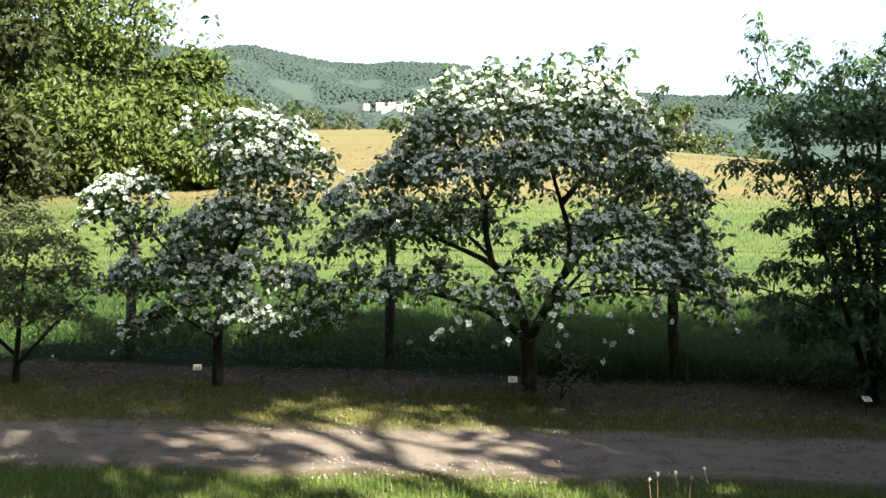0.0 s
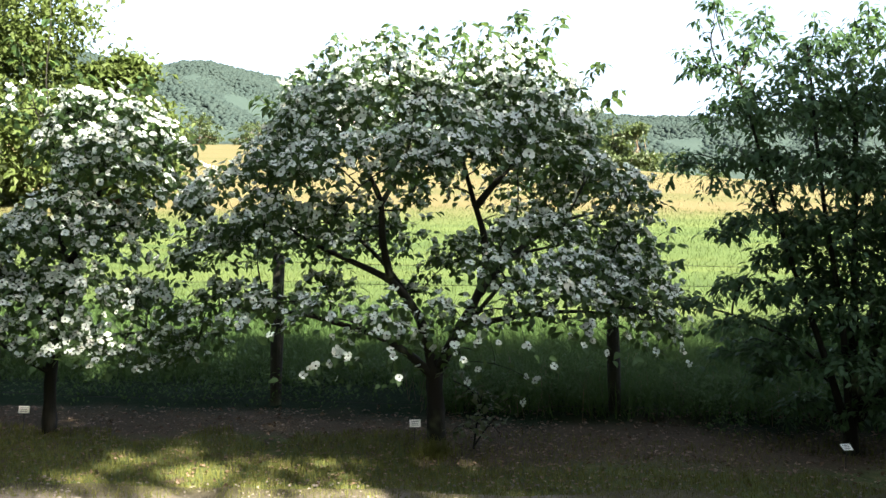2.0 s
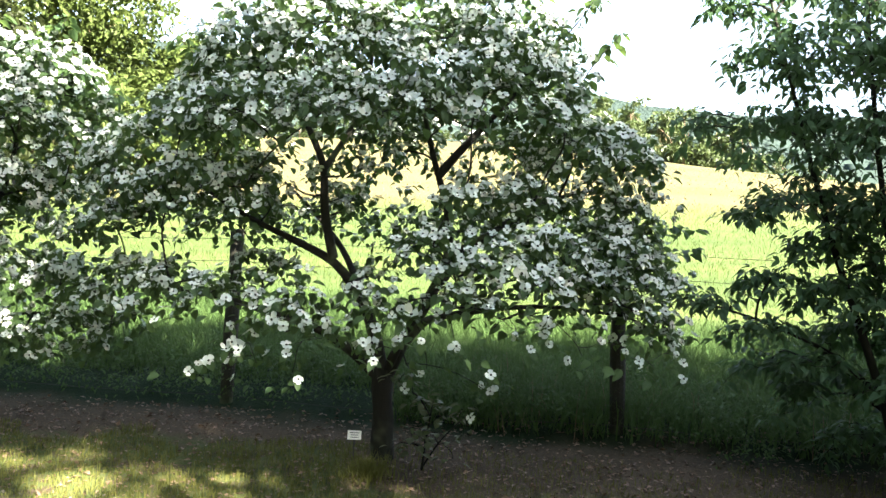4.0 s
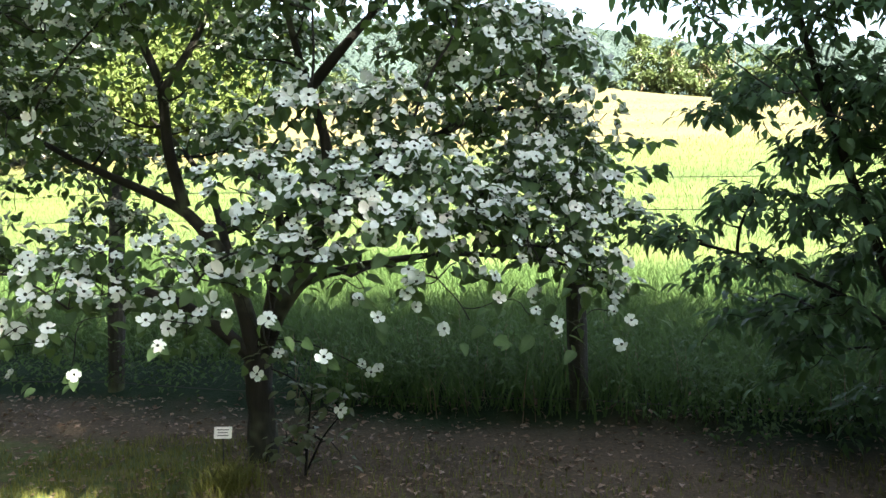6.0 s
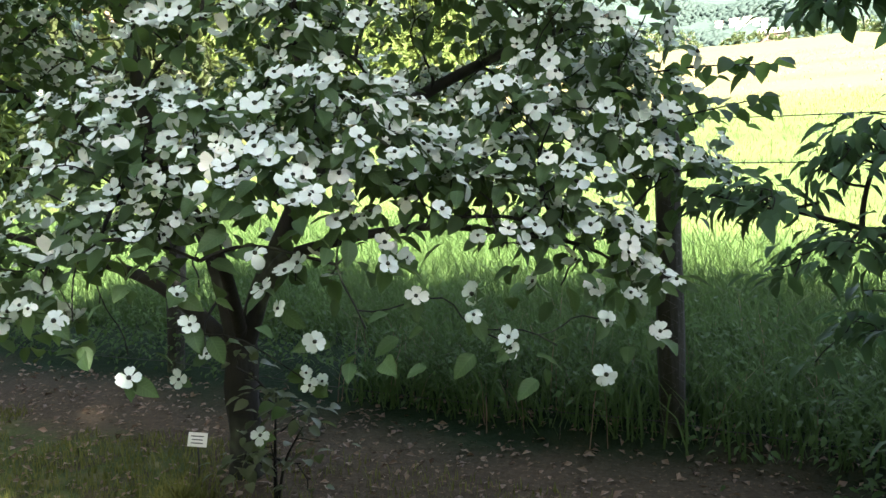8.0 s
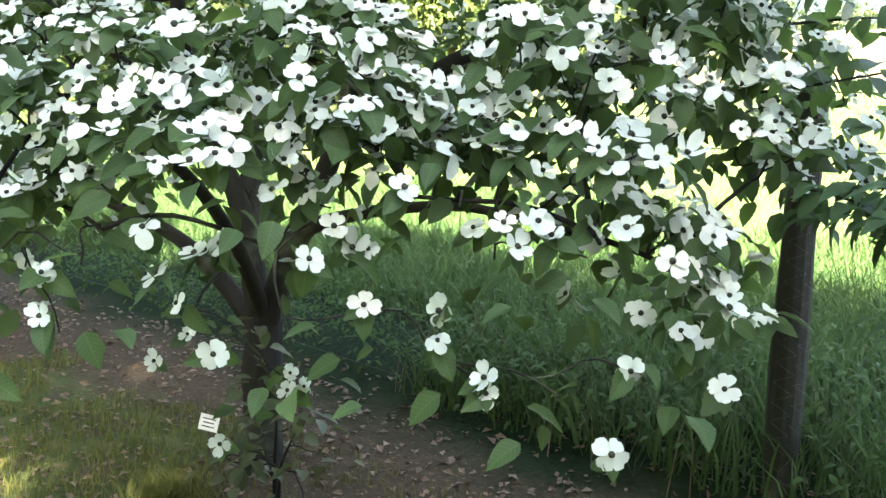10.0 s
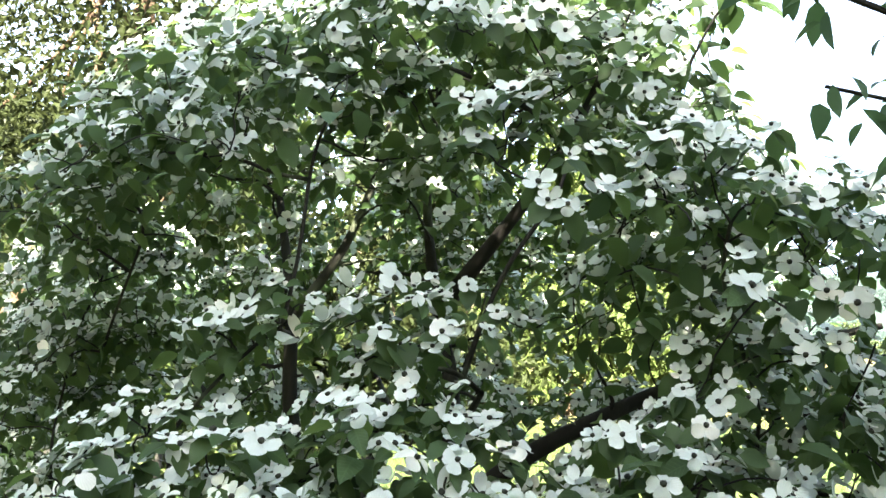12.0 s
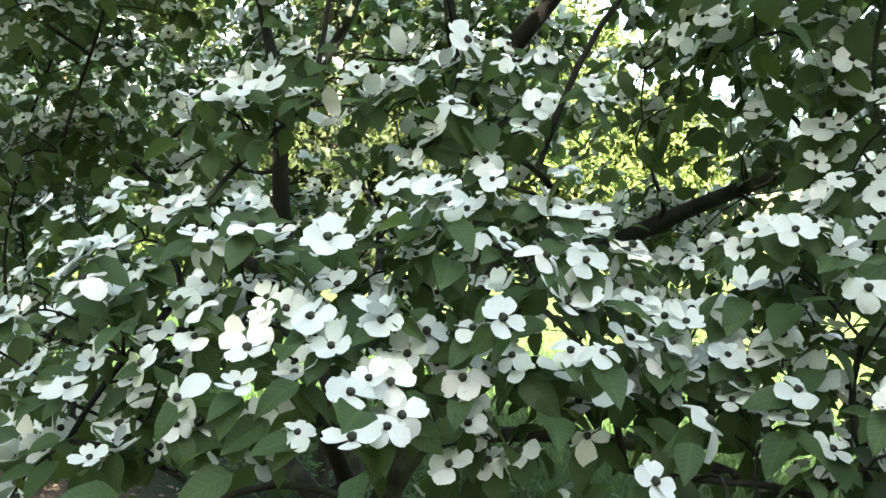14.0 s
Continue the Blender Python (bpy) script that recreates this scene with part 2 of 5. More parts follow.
def frames_from(normals, spins):
    """Rotation matrices whose z axis is each normal, spun by an angle about it."""
    n = normals / np.linalg.norm(normals, axis=1, keepdims=True)
    ref = np.where(np.abs(n[:, 2:3]) > 0.9, np.array([[1.0, 0, 0]]), np.array([[0, 0, 1.0]]))
    a = np.cross(ref, n)
    a /= np.linalg.norm(a, axis=1, keepdims=True)
    b = np.cross(n, a)
    c, s = np.cos(spins)[:, None], np.sin(spins)[:, None]
    return np.stack([a * c + b * s, b * c - a * s, n], 2)


def strew(base_v, base_f, rots, places, sizes):
    """Copies of a small shape laid out as one array of verts and faces."""
    v = np.einsum("nij,kj->nki", rots, base_v) * np.reshape(sizes, (-1, 1, 1)) + places[:, None, :]
    f = base_f[None] + (np.arange(len(places)) * len(base_v))[:, None, None]
    return v.reshape(-1, 3), f.reshape(-1, base_f.shape[1])


def tube(points, radii, sides=7):
    """Rings along a line, closed at the tip: verts and quads."""
    p = np.asarray(points, float)
    r = np.asarray(radii, float)
    d = np.gradient(p, axis=0)
    d /= np.linalg.norm(d, axis=1, keepdims=True) + 1e-9
    ref = np.array([0.31, 0.95, 0.05])
    a = np.cross(d, ref)
    a /= np.linalg.norm(a, axis=1, keepdims=True) + 1e-9
    b = np.cross(d, a)
    ang = np.arange(sides) * 2 * np.pi / sides
    ring = a[:, None] * np.cos(ang)[None, :, None] + b[:, None] * np.sin(ang)[None, :, None]
    v = p[:, None] + ring * r[:, None, None]
    i = np.arange(len(p) - 1)[:, None] * sides
    j = np.arange(sides)[None]
    k = (j + 1) % sides
    f = np.stack([i + j, i + k, i + k + sides, i + j + sides], 2).reshape(-1, 4)
    return v.reshape(-1, 3), f


def join_tubes(list_of):
    vs, fs, n = [], [], 0
    for v, f in list_of:
        vs.append(v)
        fs.append(f + n)
        n += len(v)
    return np.concatenate(vs), np.concatenate(fs)


def bend(a, b, rng, sag=0.0, steps=7, wander=0.06):
    """A wavering line from a to b."""
    a, b = np.asarray(a, float), np.asarray(b, float)
    t = np.linspace(0, 1, steps)[:, None]
    ln = np.linalg.norm(b - a)
    w = rng.normal(0, wander * ln, 3)
    w2 = rng.normal(0, wander * 0.5 * ln, 3)
    return a + (b - a) * t + w * np.sin(np.pi * t) + w2 * np.sin(2 * np.pi * t) + np.array([0, 0, -sag]) * (4 * t * (1 - t))


# ---- the lie of the land ----
KNOTS_Y = np.array([-400.0, -12.0, 2.0, 4.8, 5.5, 7.2, 8.0, 8.4, 9.4])
KNOTS_Z = np.array([-4.0, -0.2, 0.12, 0.28, 0.39, 0.47, 0.55, 0.61, 0.74])


def fence_y(x):
    return 9.635 - 0.096 * (x + 0.69)


def height(x, y):
    x, y = np.asarray(x, float), np.asarray(y, float)
    near = np.interp(y, KNOTS_Y, KNOTS_Z)
    d = y - (9.45 - 0.096 * np.clip(x, -20, 8))
    crest = 222.0
    s = np.clip(d, 0, None)
    up = 0.75 + 0.211 * np.minimum(s, crest) + 0.05 * np.clip(s - crest, 0, 60)
    up = up - 0.15 * np.clip(x, 0, 150) * np.clip(s / 200, 0, 1)
    z = np.where(d > 0, np.maximum(up, near), near)
    z = z + 0.02 * np.sin(x * 1.7 + y * 0.9) * np.clip(1 - np.abs(y - 6.3) / 1.2, 0.25, 1)
    return z + 0.012 * np.sin(3.1 * x + 1.3) * np.sin(2.7 * y)


# Hills past the crest of the field: a ridge that falls towards the east.
def hill_top(az):
    """Height of the ridge's edge as an angle over the start, in degrees."""
    return np.interp(az, [-180, -75, -50, -30, -24.2, -23.0, -21.3, -18.9, -17.6, -16.0, -14.1, -12.3, -10.8, -8.5, -6.7, -2.9, 0.2, 2.5, 6, 12.3, 18, 40, 75, 180],
                     [8, 10, 12.5, 15.3, 15.4, 15.25, 15.05, 14.95, 15.4, 15.55, 15.25, 14.95, 14.8, 14.75, 15.0, 14.95, 14.5, 14.05, 13.3, 12.6, 12.3, 12.0, 10, 8])


def land(r, az):
    """Height of the land at a distance and bearing past the crest."""
    ridge = 1250.0
    t = np.clip((r - 300) / (ridge - 300), 0, 1)
    top = 1.55 + ridge * np.tan(np.radians(hill_top(az) + 0.45)) * 0.995
    low = 52.0
    lump = 12 * np.sin(az * 0.55 + r * 0.006) * np.sin(r * 0.012 + az * 0.2)
    rise = low + (top - low) * (t ** 1.25) + lump * np.sin(np.pi * t)
    return np.where(r > ridge, top - (r - ridge) * 0.12, rise)


def build_ground():
    xs = np.unique(np.concatenate([np.linspace(-9, 9, 145), -9 - 1.08 ** np.arange(1, 73) + 1, 9 + 1.08 ** np.arange(1, 73) - 1]))
    ys = np.unique(np.concatenate([-4 - 1.1 ** np.arange(1, 61) + 1, np.linspace(-4, 12, 160), 12 + 1.06 ** np.arange(1, 94) - 1, [228, 234, 245, 270]]))
    ys = ys[ys < 290]
    gx, gy = np.meshgrid(xs, ys)
    v = np.stack([gx, gy, height(gx, gy)], 2).reshape(-1, 3)
    nx, ny = len(xs), len(ys)
    i = (np.arange(ny - 1)[:, None] * nx + np.arange(nx - 1)[None]).ravel()
    f = np.stack([i, i + 1, i + nx + 1, i + nx], 1)
    # the far land joins on as rings of the same sheet
    azs = np.linspace(-180, 180, 241)
    rs = np.array([262, 300, 350, 420, 500, 600, 720, 850, 980, 1100, 1200, 1250, 1300, 1500, 2200, 4200], float)
    ga, gr = np.meshgrid(azs, rs)
    h = land(gr, ga)
    h[0] = height(gr[0] * np.sin(np.radians(ga[0])), gr[0] * np.cos(np.radians(ga[0]))) - 3.0
    v2 = np.stack([gr * np.sin(np.radians(ga)), gr * np.cos(np.radians(ga)), h], 2).reshape(-1, 3)
    na = len(azs)
    i2 = (np.arange(len(rs) - 1)[:, None] * na + np.arange(na - 1)[None]).ravel() + len(v)
    f2 = np.stack([i2, i2 + na, i2 + na + 1, i2 + 1], 1)
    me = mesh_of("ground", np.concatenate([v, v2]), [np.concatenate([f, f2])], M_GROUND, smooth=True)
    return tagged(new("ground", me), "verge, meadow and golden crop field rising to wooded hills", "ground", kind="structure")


def build_road():
    xs = np.linspace(-30, 30, 401)
    rng = np.random.default_rng(3)
    w1 = np.convolve(rng.normal(0, 0.11, 440), np.ones(6) / 6, "valid")[:401]
    w2 = np.convolve(rng.normal(0, 0.15, 440), np.ones(5) / 5, "valid")[:401]
    ts = np.linspace(0, 1, 12)
    lo, hi = 5.42 + w1, 7.35 + w2
    gy = lo[None] + (hi - lo)[None] * ts[:, None]
    gx = np.repeat(xs[None], 12, 0)
    rut = -0.018 * (np.exp(-((ts - 0.25) / 0.1) ** 2) + np.exp(-((ts - 0.75) / 0.1) ** 2))[:, None]
    edge = np.where((ts < 0.01) | (ts > 0.99), -0.03, 0.012)[:, None]
    gz = height(gx, gy) + edge + rut + 0.012
    v = np.stack([gx, gy, gz], 2).reshape(-1, 3)
    i = (np.arange(11)[:, None] * 401 + np.arange(400)[None]).ravel()
    f = np.stack([i, i + 1, i + 402, i + 401], 1)
    return tagged(new("road", mesh_of("road", v, f, M_GRAVEL, smooth=True)), "narrow pale gravel track with worn edges", "track", kind="structure")


ground = build_ground()
road = build_road()


# ---- leaf, flower and blade shapes ----
def leaf_shape(length=1.0, width=0.5, droop=0.25, fold=0.12):
    """A pointed leaf along +x, base at the origin."""
    xs = np.array([0.0, 0.22, 0.5, 0.78, 1.0])
    ws = np.array([0.0, 0.40, 0.5, 0.32, 0.0]) * width
    mid = np.stack([xs * length, 0 * xs, -droop * xs ** 2], 1)
    v = [mid[0]]
    for k in (1, 2, 3):
        v += [mid[k] + (0, ws[k], fold * ws[k] * 2), mid[k], mid[k] + (0, -ws[k], fold * ws[k] * 2)]
    v.append(mid[4])
    f = np.array([[0, 2, 1], [0, 3, 2], [1, 2, 5], [1, 5, 4], [2, 3, 6], [2, 6, 5], [4, 5, 8], [4, 8, 7], [5, 6, 9], [5, 9, 8], [7, 8, 10], [8, 9, 10]])
    return np.array(v), f


def small_leaf(width=0.55, fold=0.15):
    v = np.array([[0, 0, 0], [0.45, 0.5 * width, fold], [0.5, 0, 0], [0.45, -0.5 * width, fold], [1, 0, -0.12]])
    return v, np.array([[0, 2, 1], [0, 3, 2], [1, 2, 4], [2, 3, 4]])


def flower_shape(spread=1.0, cup=0.12, wide=0.62, seed=0):
    """Four broad notched bracts round a knob, one across in width, facing +z."""
    rng = np.random.default_rng(seed)
    vs, fs, n = [], [], 0
    rows = [(0.05, 0.15), (0.26, 0.52), (0.50, 0.88), (0.74, 1.0), (0.92, 0.72)]
    for k in range(4):
        a = k * np.pi / 2 + rng.normal(0, 0.10)
        ln, w, c = 0.5 * rng.uniform(0.86, 1.12), 0.5 * wide * rng.uniform(0.86, 1.14), cup * rng.uniform(0.2, 1.7)
        twist, curl = rng.normal(0, 0.16), rng.uniform(-0.10, 0.16)
        v = []
        for x, ww in rows:
            z = c * x ** 2 * 0.8 - 0.03 * (k % 2)
            lift = 0.22 * ww * w + curl * ww * w * x
            v += [(x * ln, ww * w, z + lift + twist * ww * w), (x * ln, 0, z - 0.015), (x * ln, -ww * w, z + lift - twist * ww * w)]
        z = c * 0.78 - 0.03 * (k % 2)
        v += [(1.04 * ln, 0.34 * w, z + 0.03), (0.95 * ln, 0, z - 0.02), (1.04 * ln, -0.34 * w, z + 0.03)]
        v = np.array(v)
        rot = np.array([[np.cos(a), -np.sin(a), 0], [np.sin(a), np.cos(a), 0], [0, 0, 1]])
        f = []
        for r in range(5):
            b = 3 * r
            f += [[b, b + 3, b + 1], [b + 1, b + 3, b + 4], [b + 1, b + 4, b + 2], [b + 2, b + 4, b + 5]]
        vs.append(v @ rot.T)
        fs.append(np.array(f) + n)
        n += len(v)
    petals = sum(len(f) for f in fs)
    turns = np.arange(7) * 2 * np.pi / 7
    base = np.stack([0.085 * np.cos(turns), 0.085 * np.sin(turns), 0 * turns - 0.01], 1)
    ring = np.stack([0.102 * np.cos(turns), 0.102 * np.sin(turns), 0 * turns + 0.075], 1)
    vs.append(np.concatenate([base, ring, [[0, 0, 0.125]]]))
    f = []
    for k in range(7):
        j = (k + 1) % 7
        f += [[k, j, 7 + j], [k, 7 + j, 7 + k], [7 + k, 7 + j, 14]]
    fs.append(np.array(f) + n)
    return np.concatenate(vs) * (spread, spread, 1), np.concatenate(fs), np.array([0] * petals + [1] * len(f))


FLOWERS = [flower_shape(1.0, c, w, s) for s, (c, w) in enumerate([(0.06, 0.53), (0.26, 0.49), (-0.22, 0.54), (0.45, 0.47), (-0.05, 0.51), (0.15, 0.48), (-0.40, 0.51), (0.02, 0.58)])]


# ---- plants ----
def rot_along(dirs, ups):
    """Rotation matrices whose x axis runs along each direction, z near up."""
    d = dirs / (np.linalg.norm(dirs, axis=1, keepdims=True) + 1e-9)
    y = np.cross(ups, d)
    y /= np.linalg.norm(y, axis=1, keepdims=True) + 1e-9
    return np.stack([d, y, np.cross(d, y)], 2)


def sample_crown(ells, n, rng, lower=0.35, inner=0.72, deep=0.62):
    """Places and outward normals spread over the shell of a crown of joined lobes."""
    e = np.array(ells, float)
    w = e[:, 3] * e[:, 4] + e[:, 3] * e[:, 5] + e[:, 4] * e[:, 5]
    out_p, out_n = [], []
    while len(out_p) < n:
        k = rng.choice(len(e), p=w / w.sum())
        d = rng.normal(size=3)
        d /= np.linalg.norm(d)
        if d[2] < -0.15 and rng.random() > lower:
            continue
        p = e[k, :3] + e[k, 3:] * d * rng.uniform(deep, 1.0) ** 0.6
        q = np.linalg.norm((p - e[:, :3]) / e[:, 3:], axis=1)
        q[k] = 1
        if q.min() < inner:
            continue
        nn = d / e[k, 3:]
        out_p.append(p)
        out_n.append(nn / np.linalg.norm(nn))
    return np.array(out_p), np.array(out_n)


def limb_nodes(limbs):
    pts, rad = [], []
    for line, r0, r1 in limbs:
        n = len(line)
        for i in range(1, n):
            for t in np.linspace(0, 1, 5)[:-1]:
                pts.append(line[i - 1] * (1 - t) + line[i] * t)
                rad.append(r0 + (r1 - r0) * (i - 1 + t) / (n - 1))
    return np.array(pts), np.array(rad)


def smooth_line(points, steps=4):
    p = np.array(points, float)
    t = np.arange(len(p))
    tt = np.linspace(0, len(p) - 1, (len(p) - 1) * steps + 1)
    q = np.stack([np.interp(tt, t, p[:, k]) for k in range(3)], 1)
    for _ in range(2):
        q[1:-1] = 0.25 * q[:-2] + 0.5 * q[1:-1] + 0.25 * q[2:]
    return q


def tiers(pads, per_area, rng, hub, sag=0.30):
    """Places and normals over flat, slightly domed tiers of twigs round a hub. pads: rows of x, y, z, reach, thickness."""
    ps, ns = [], []
    for x, y, z, r, h in pads:
        out = np.array([x - hub[0], y - hub[1]])
        out = out / (np.linalg.norm(out) + 1e-6)
        n = max(3, int(per_area * math.pi * r * r))
        ang, rho = rng.uniform(0, 6.28, n), np.sqrt(rng.random(n)) * rng.uniform(0.8, 1.15, n)
        dx, dy = rho * np.cos(ang), rho * np.sin(ang)
        away = dx * out[0] + dy * out[1]
        rim = np.clip((rho - 0.55) / 0.45, 0, 1) * rng.random(n)
        dz = h * (0.5 - rho ** 2) * rng.uniform(0.3, 1.3, n) - sag * r * away + rng.normal(0, 0.35 * h, n) - 0.10 * rim
        ps.append(np.stack([x + r * dx, y + r * dy, z + dz], 1))
        tilt = (0.55 * rho + 0.9 * rim)[:, None] * np.stack([np.cos(ang), np.sin(ang)], 1) + 0.35 * out
        nn = np.concatenate([tilt, np.ones((n, 1))], 1)
        ns.append(nn / np.linalg.norm(nn, axis=1, keepdims=True))
    return np.concatenate(ps), np.concatenate(ns)


def woody(root, trunk, limbs, targets, rng, bark, twig_r=0.006, sides=9, pads=()):
    """Trunk, limbs, a branch to each tier and twigs to each target, as parts under the tree's root."""
    line, r0, r1 = trunk
    flare = np.linspace(0, 1, len(line))
    v, f = tube(line, r0 + (r1 - r0) * flare + 0.5 * r0 * np.exp(-flare * 9), 11)
    v = v + (v - np.repeat(line, 11, 0)) * (0.12 * np.sin(v[:, 2:3] * 17 + np.tile(np.arange(11), len(line))[:, None] * 2.0))
    child("trunk", mesh_of("trunk", v, f, bark, smooth=True), root)
    for ln, a, b in limbs:
        v, f = tube(ln, np.linspace(a, b, len(ln)), sides)
        child("limb", mesh_of("limb", v, f, bark, smooth=True), root)
    pts, rad = limb_nodes([trunk] + limbs)
    for x, y, z, r, h in sorted(pads, key=lambda p: np.linalg.norm(pts - np.array(p[:3]), axis=1).min()):
        t = np.array([x, y, z - 0.4 * h])
        dist = np.linalg.norm(pts - t, axis=1) + 0.7 * np.clip(pts[:, 2] - t[2] + 0.05, 0, None)
        j = int(np.argmin(dist))
        ln = bend(pts[j], t, rng, sag=-0.10 * dist[j], steps=9, wander=0.05)
        ra = float(np.clip(0.006 + 0.011 * dist[j], 0.007, rad[j] * 0.8 + 0.002))
        rs = np.linspace(ra, 0.0045, 9)
        v, f = tube(ln, rs, 7)
        child("branch", mesh_of("branch", v, f, bark, smooth=True), root)
        pts, rad = np.concatenate([pts, ln[2:]]), np.concatenate([rad, rs[2:]])
    tubes = []
    n0, n = len(pts), len(targets)
    store, thick = np.empty((n0 + 3 * n, 3)), np.empty(n0 + 3 * n)
    store[:n0], thick[:n0] = pts, rad
    for i in np.argsort(np.linalg.norm(targets - pts.mean(0), axis=1)):
        t = targets[i]
        arr = store[:n0]
        dist = np.linalg.norm(arr - t, axis=1) + 0.5 * np.clip(arr[:, 2] - t[2] + 0.05, 0, None)
        j = int(np.argmin(dist))
        ln = bend(arr[j], t, rng, sag=-0.06 * np.linalg.norm(t - arr[j]), steps=6, wander=0.07)
        ra = min(thick[j] * 0.7, twig_r + 0.010 * np.linalg.norm(t - arr[j]))
        tubes.append(tube(ln, np.linspace(ra, 0.0022, 6), 5))
        for k in (2, 3, 4):
            store[n0], thick[n0] = ln[k], ra * (1 - k / 6) + 0.002
            n0 += 1
    v, f = join_tubes(tubes)
    tagged(child("twigwork", mesh_of("twigwork", v, f, bark, smooth=True), root), kind="stuff")


LEAF_V, LEAF_F = leaf_shape(1.0, 0.66, 0.32, 0.16)


def fine_leaf(width=0.62, droop=0.34):
    """A smooth oval leaf with a drawn-out tip and a trough along its midrib."""
    v, f = [], []
    for x in np.linspace(0, 1, 9):
        w = 0.5 * width * math.sin(math.pi * min(1.0, x ** 0.72)) ** 0.85 * (1.0 if x < 0.8 else 1.25 - 0.31 * x) if 0 < x < 1 else 0.004
        z = -droop * x ** 2
        wave = 0.02 * math.sin(x * 15.0)
        v += [(x, w, z + 0.24 * w + wave), (x, 0.55 * w, z + 0.09 * w), (x, 0, z), (x, -0.55 * w, z + 0.09 * w), (x, -w, z + 0.24 * w - wave)]
    for k in range(8):
        for j in range(4):
            a = 5 * k + j
            f += [[a, a + 1, a + 6], [a, a + 6, a + 5]]
    return np.array(v), np.array(f)
MID_V = np.array([[0, 0, 0], [0.36, 0.24, 0.03], [0.36, 0, -0.05], [0.36, -0.24, 0.03], [0.70, 0.17, -0.15], [0.70, 0, -0.20], [0.70, -0.17, -0.15], [1.0, 0, -0.42]])
MID_F = np.array([[0, 2, 1], [0, 3, 2], [1, 2, 5], [1, 5, 4], [2, 3, 6], [2, 6, 5], [4, 5, 7], [5, 6, 7]])


def foliage(ps, ns, rng, per, radius, size, droop, lift=0.0):
    """Leaves round each cluster: places, rotations, lengths."""
    n = len(ps) * per
    c, nn = np.repeat(ps, per, 0), np.repeat(ns, per, 0)
    off = rng.normal(0, radius, (n, 3)) * (1, 1, 0.6)
    pl = c + off + (0, 0, lift)
    d = off * 2 / radius + nn * 0.6 + rng.normal(0, 0.7, (n, 3))
    d[:, 2] = d[:, 2] * 0.4 - droop * rng.uniform(0.2, 1.4, n) * 1.5
    up = np.array([[0, 0, 1.0]]) + 0.5 * nn + rng.normal(0, 0.4, (n, 3))
    return pl, rot_along(d, up), rng.uniform(size * 0.65, size * 1.2, n)


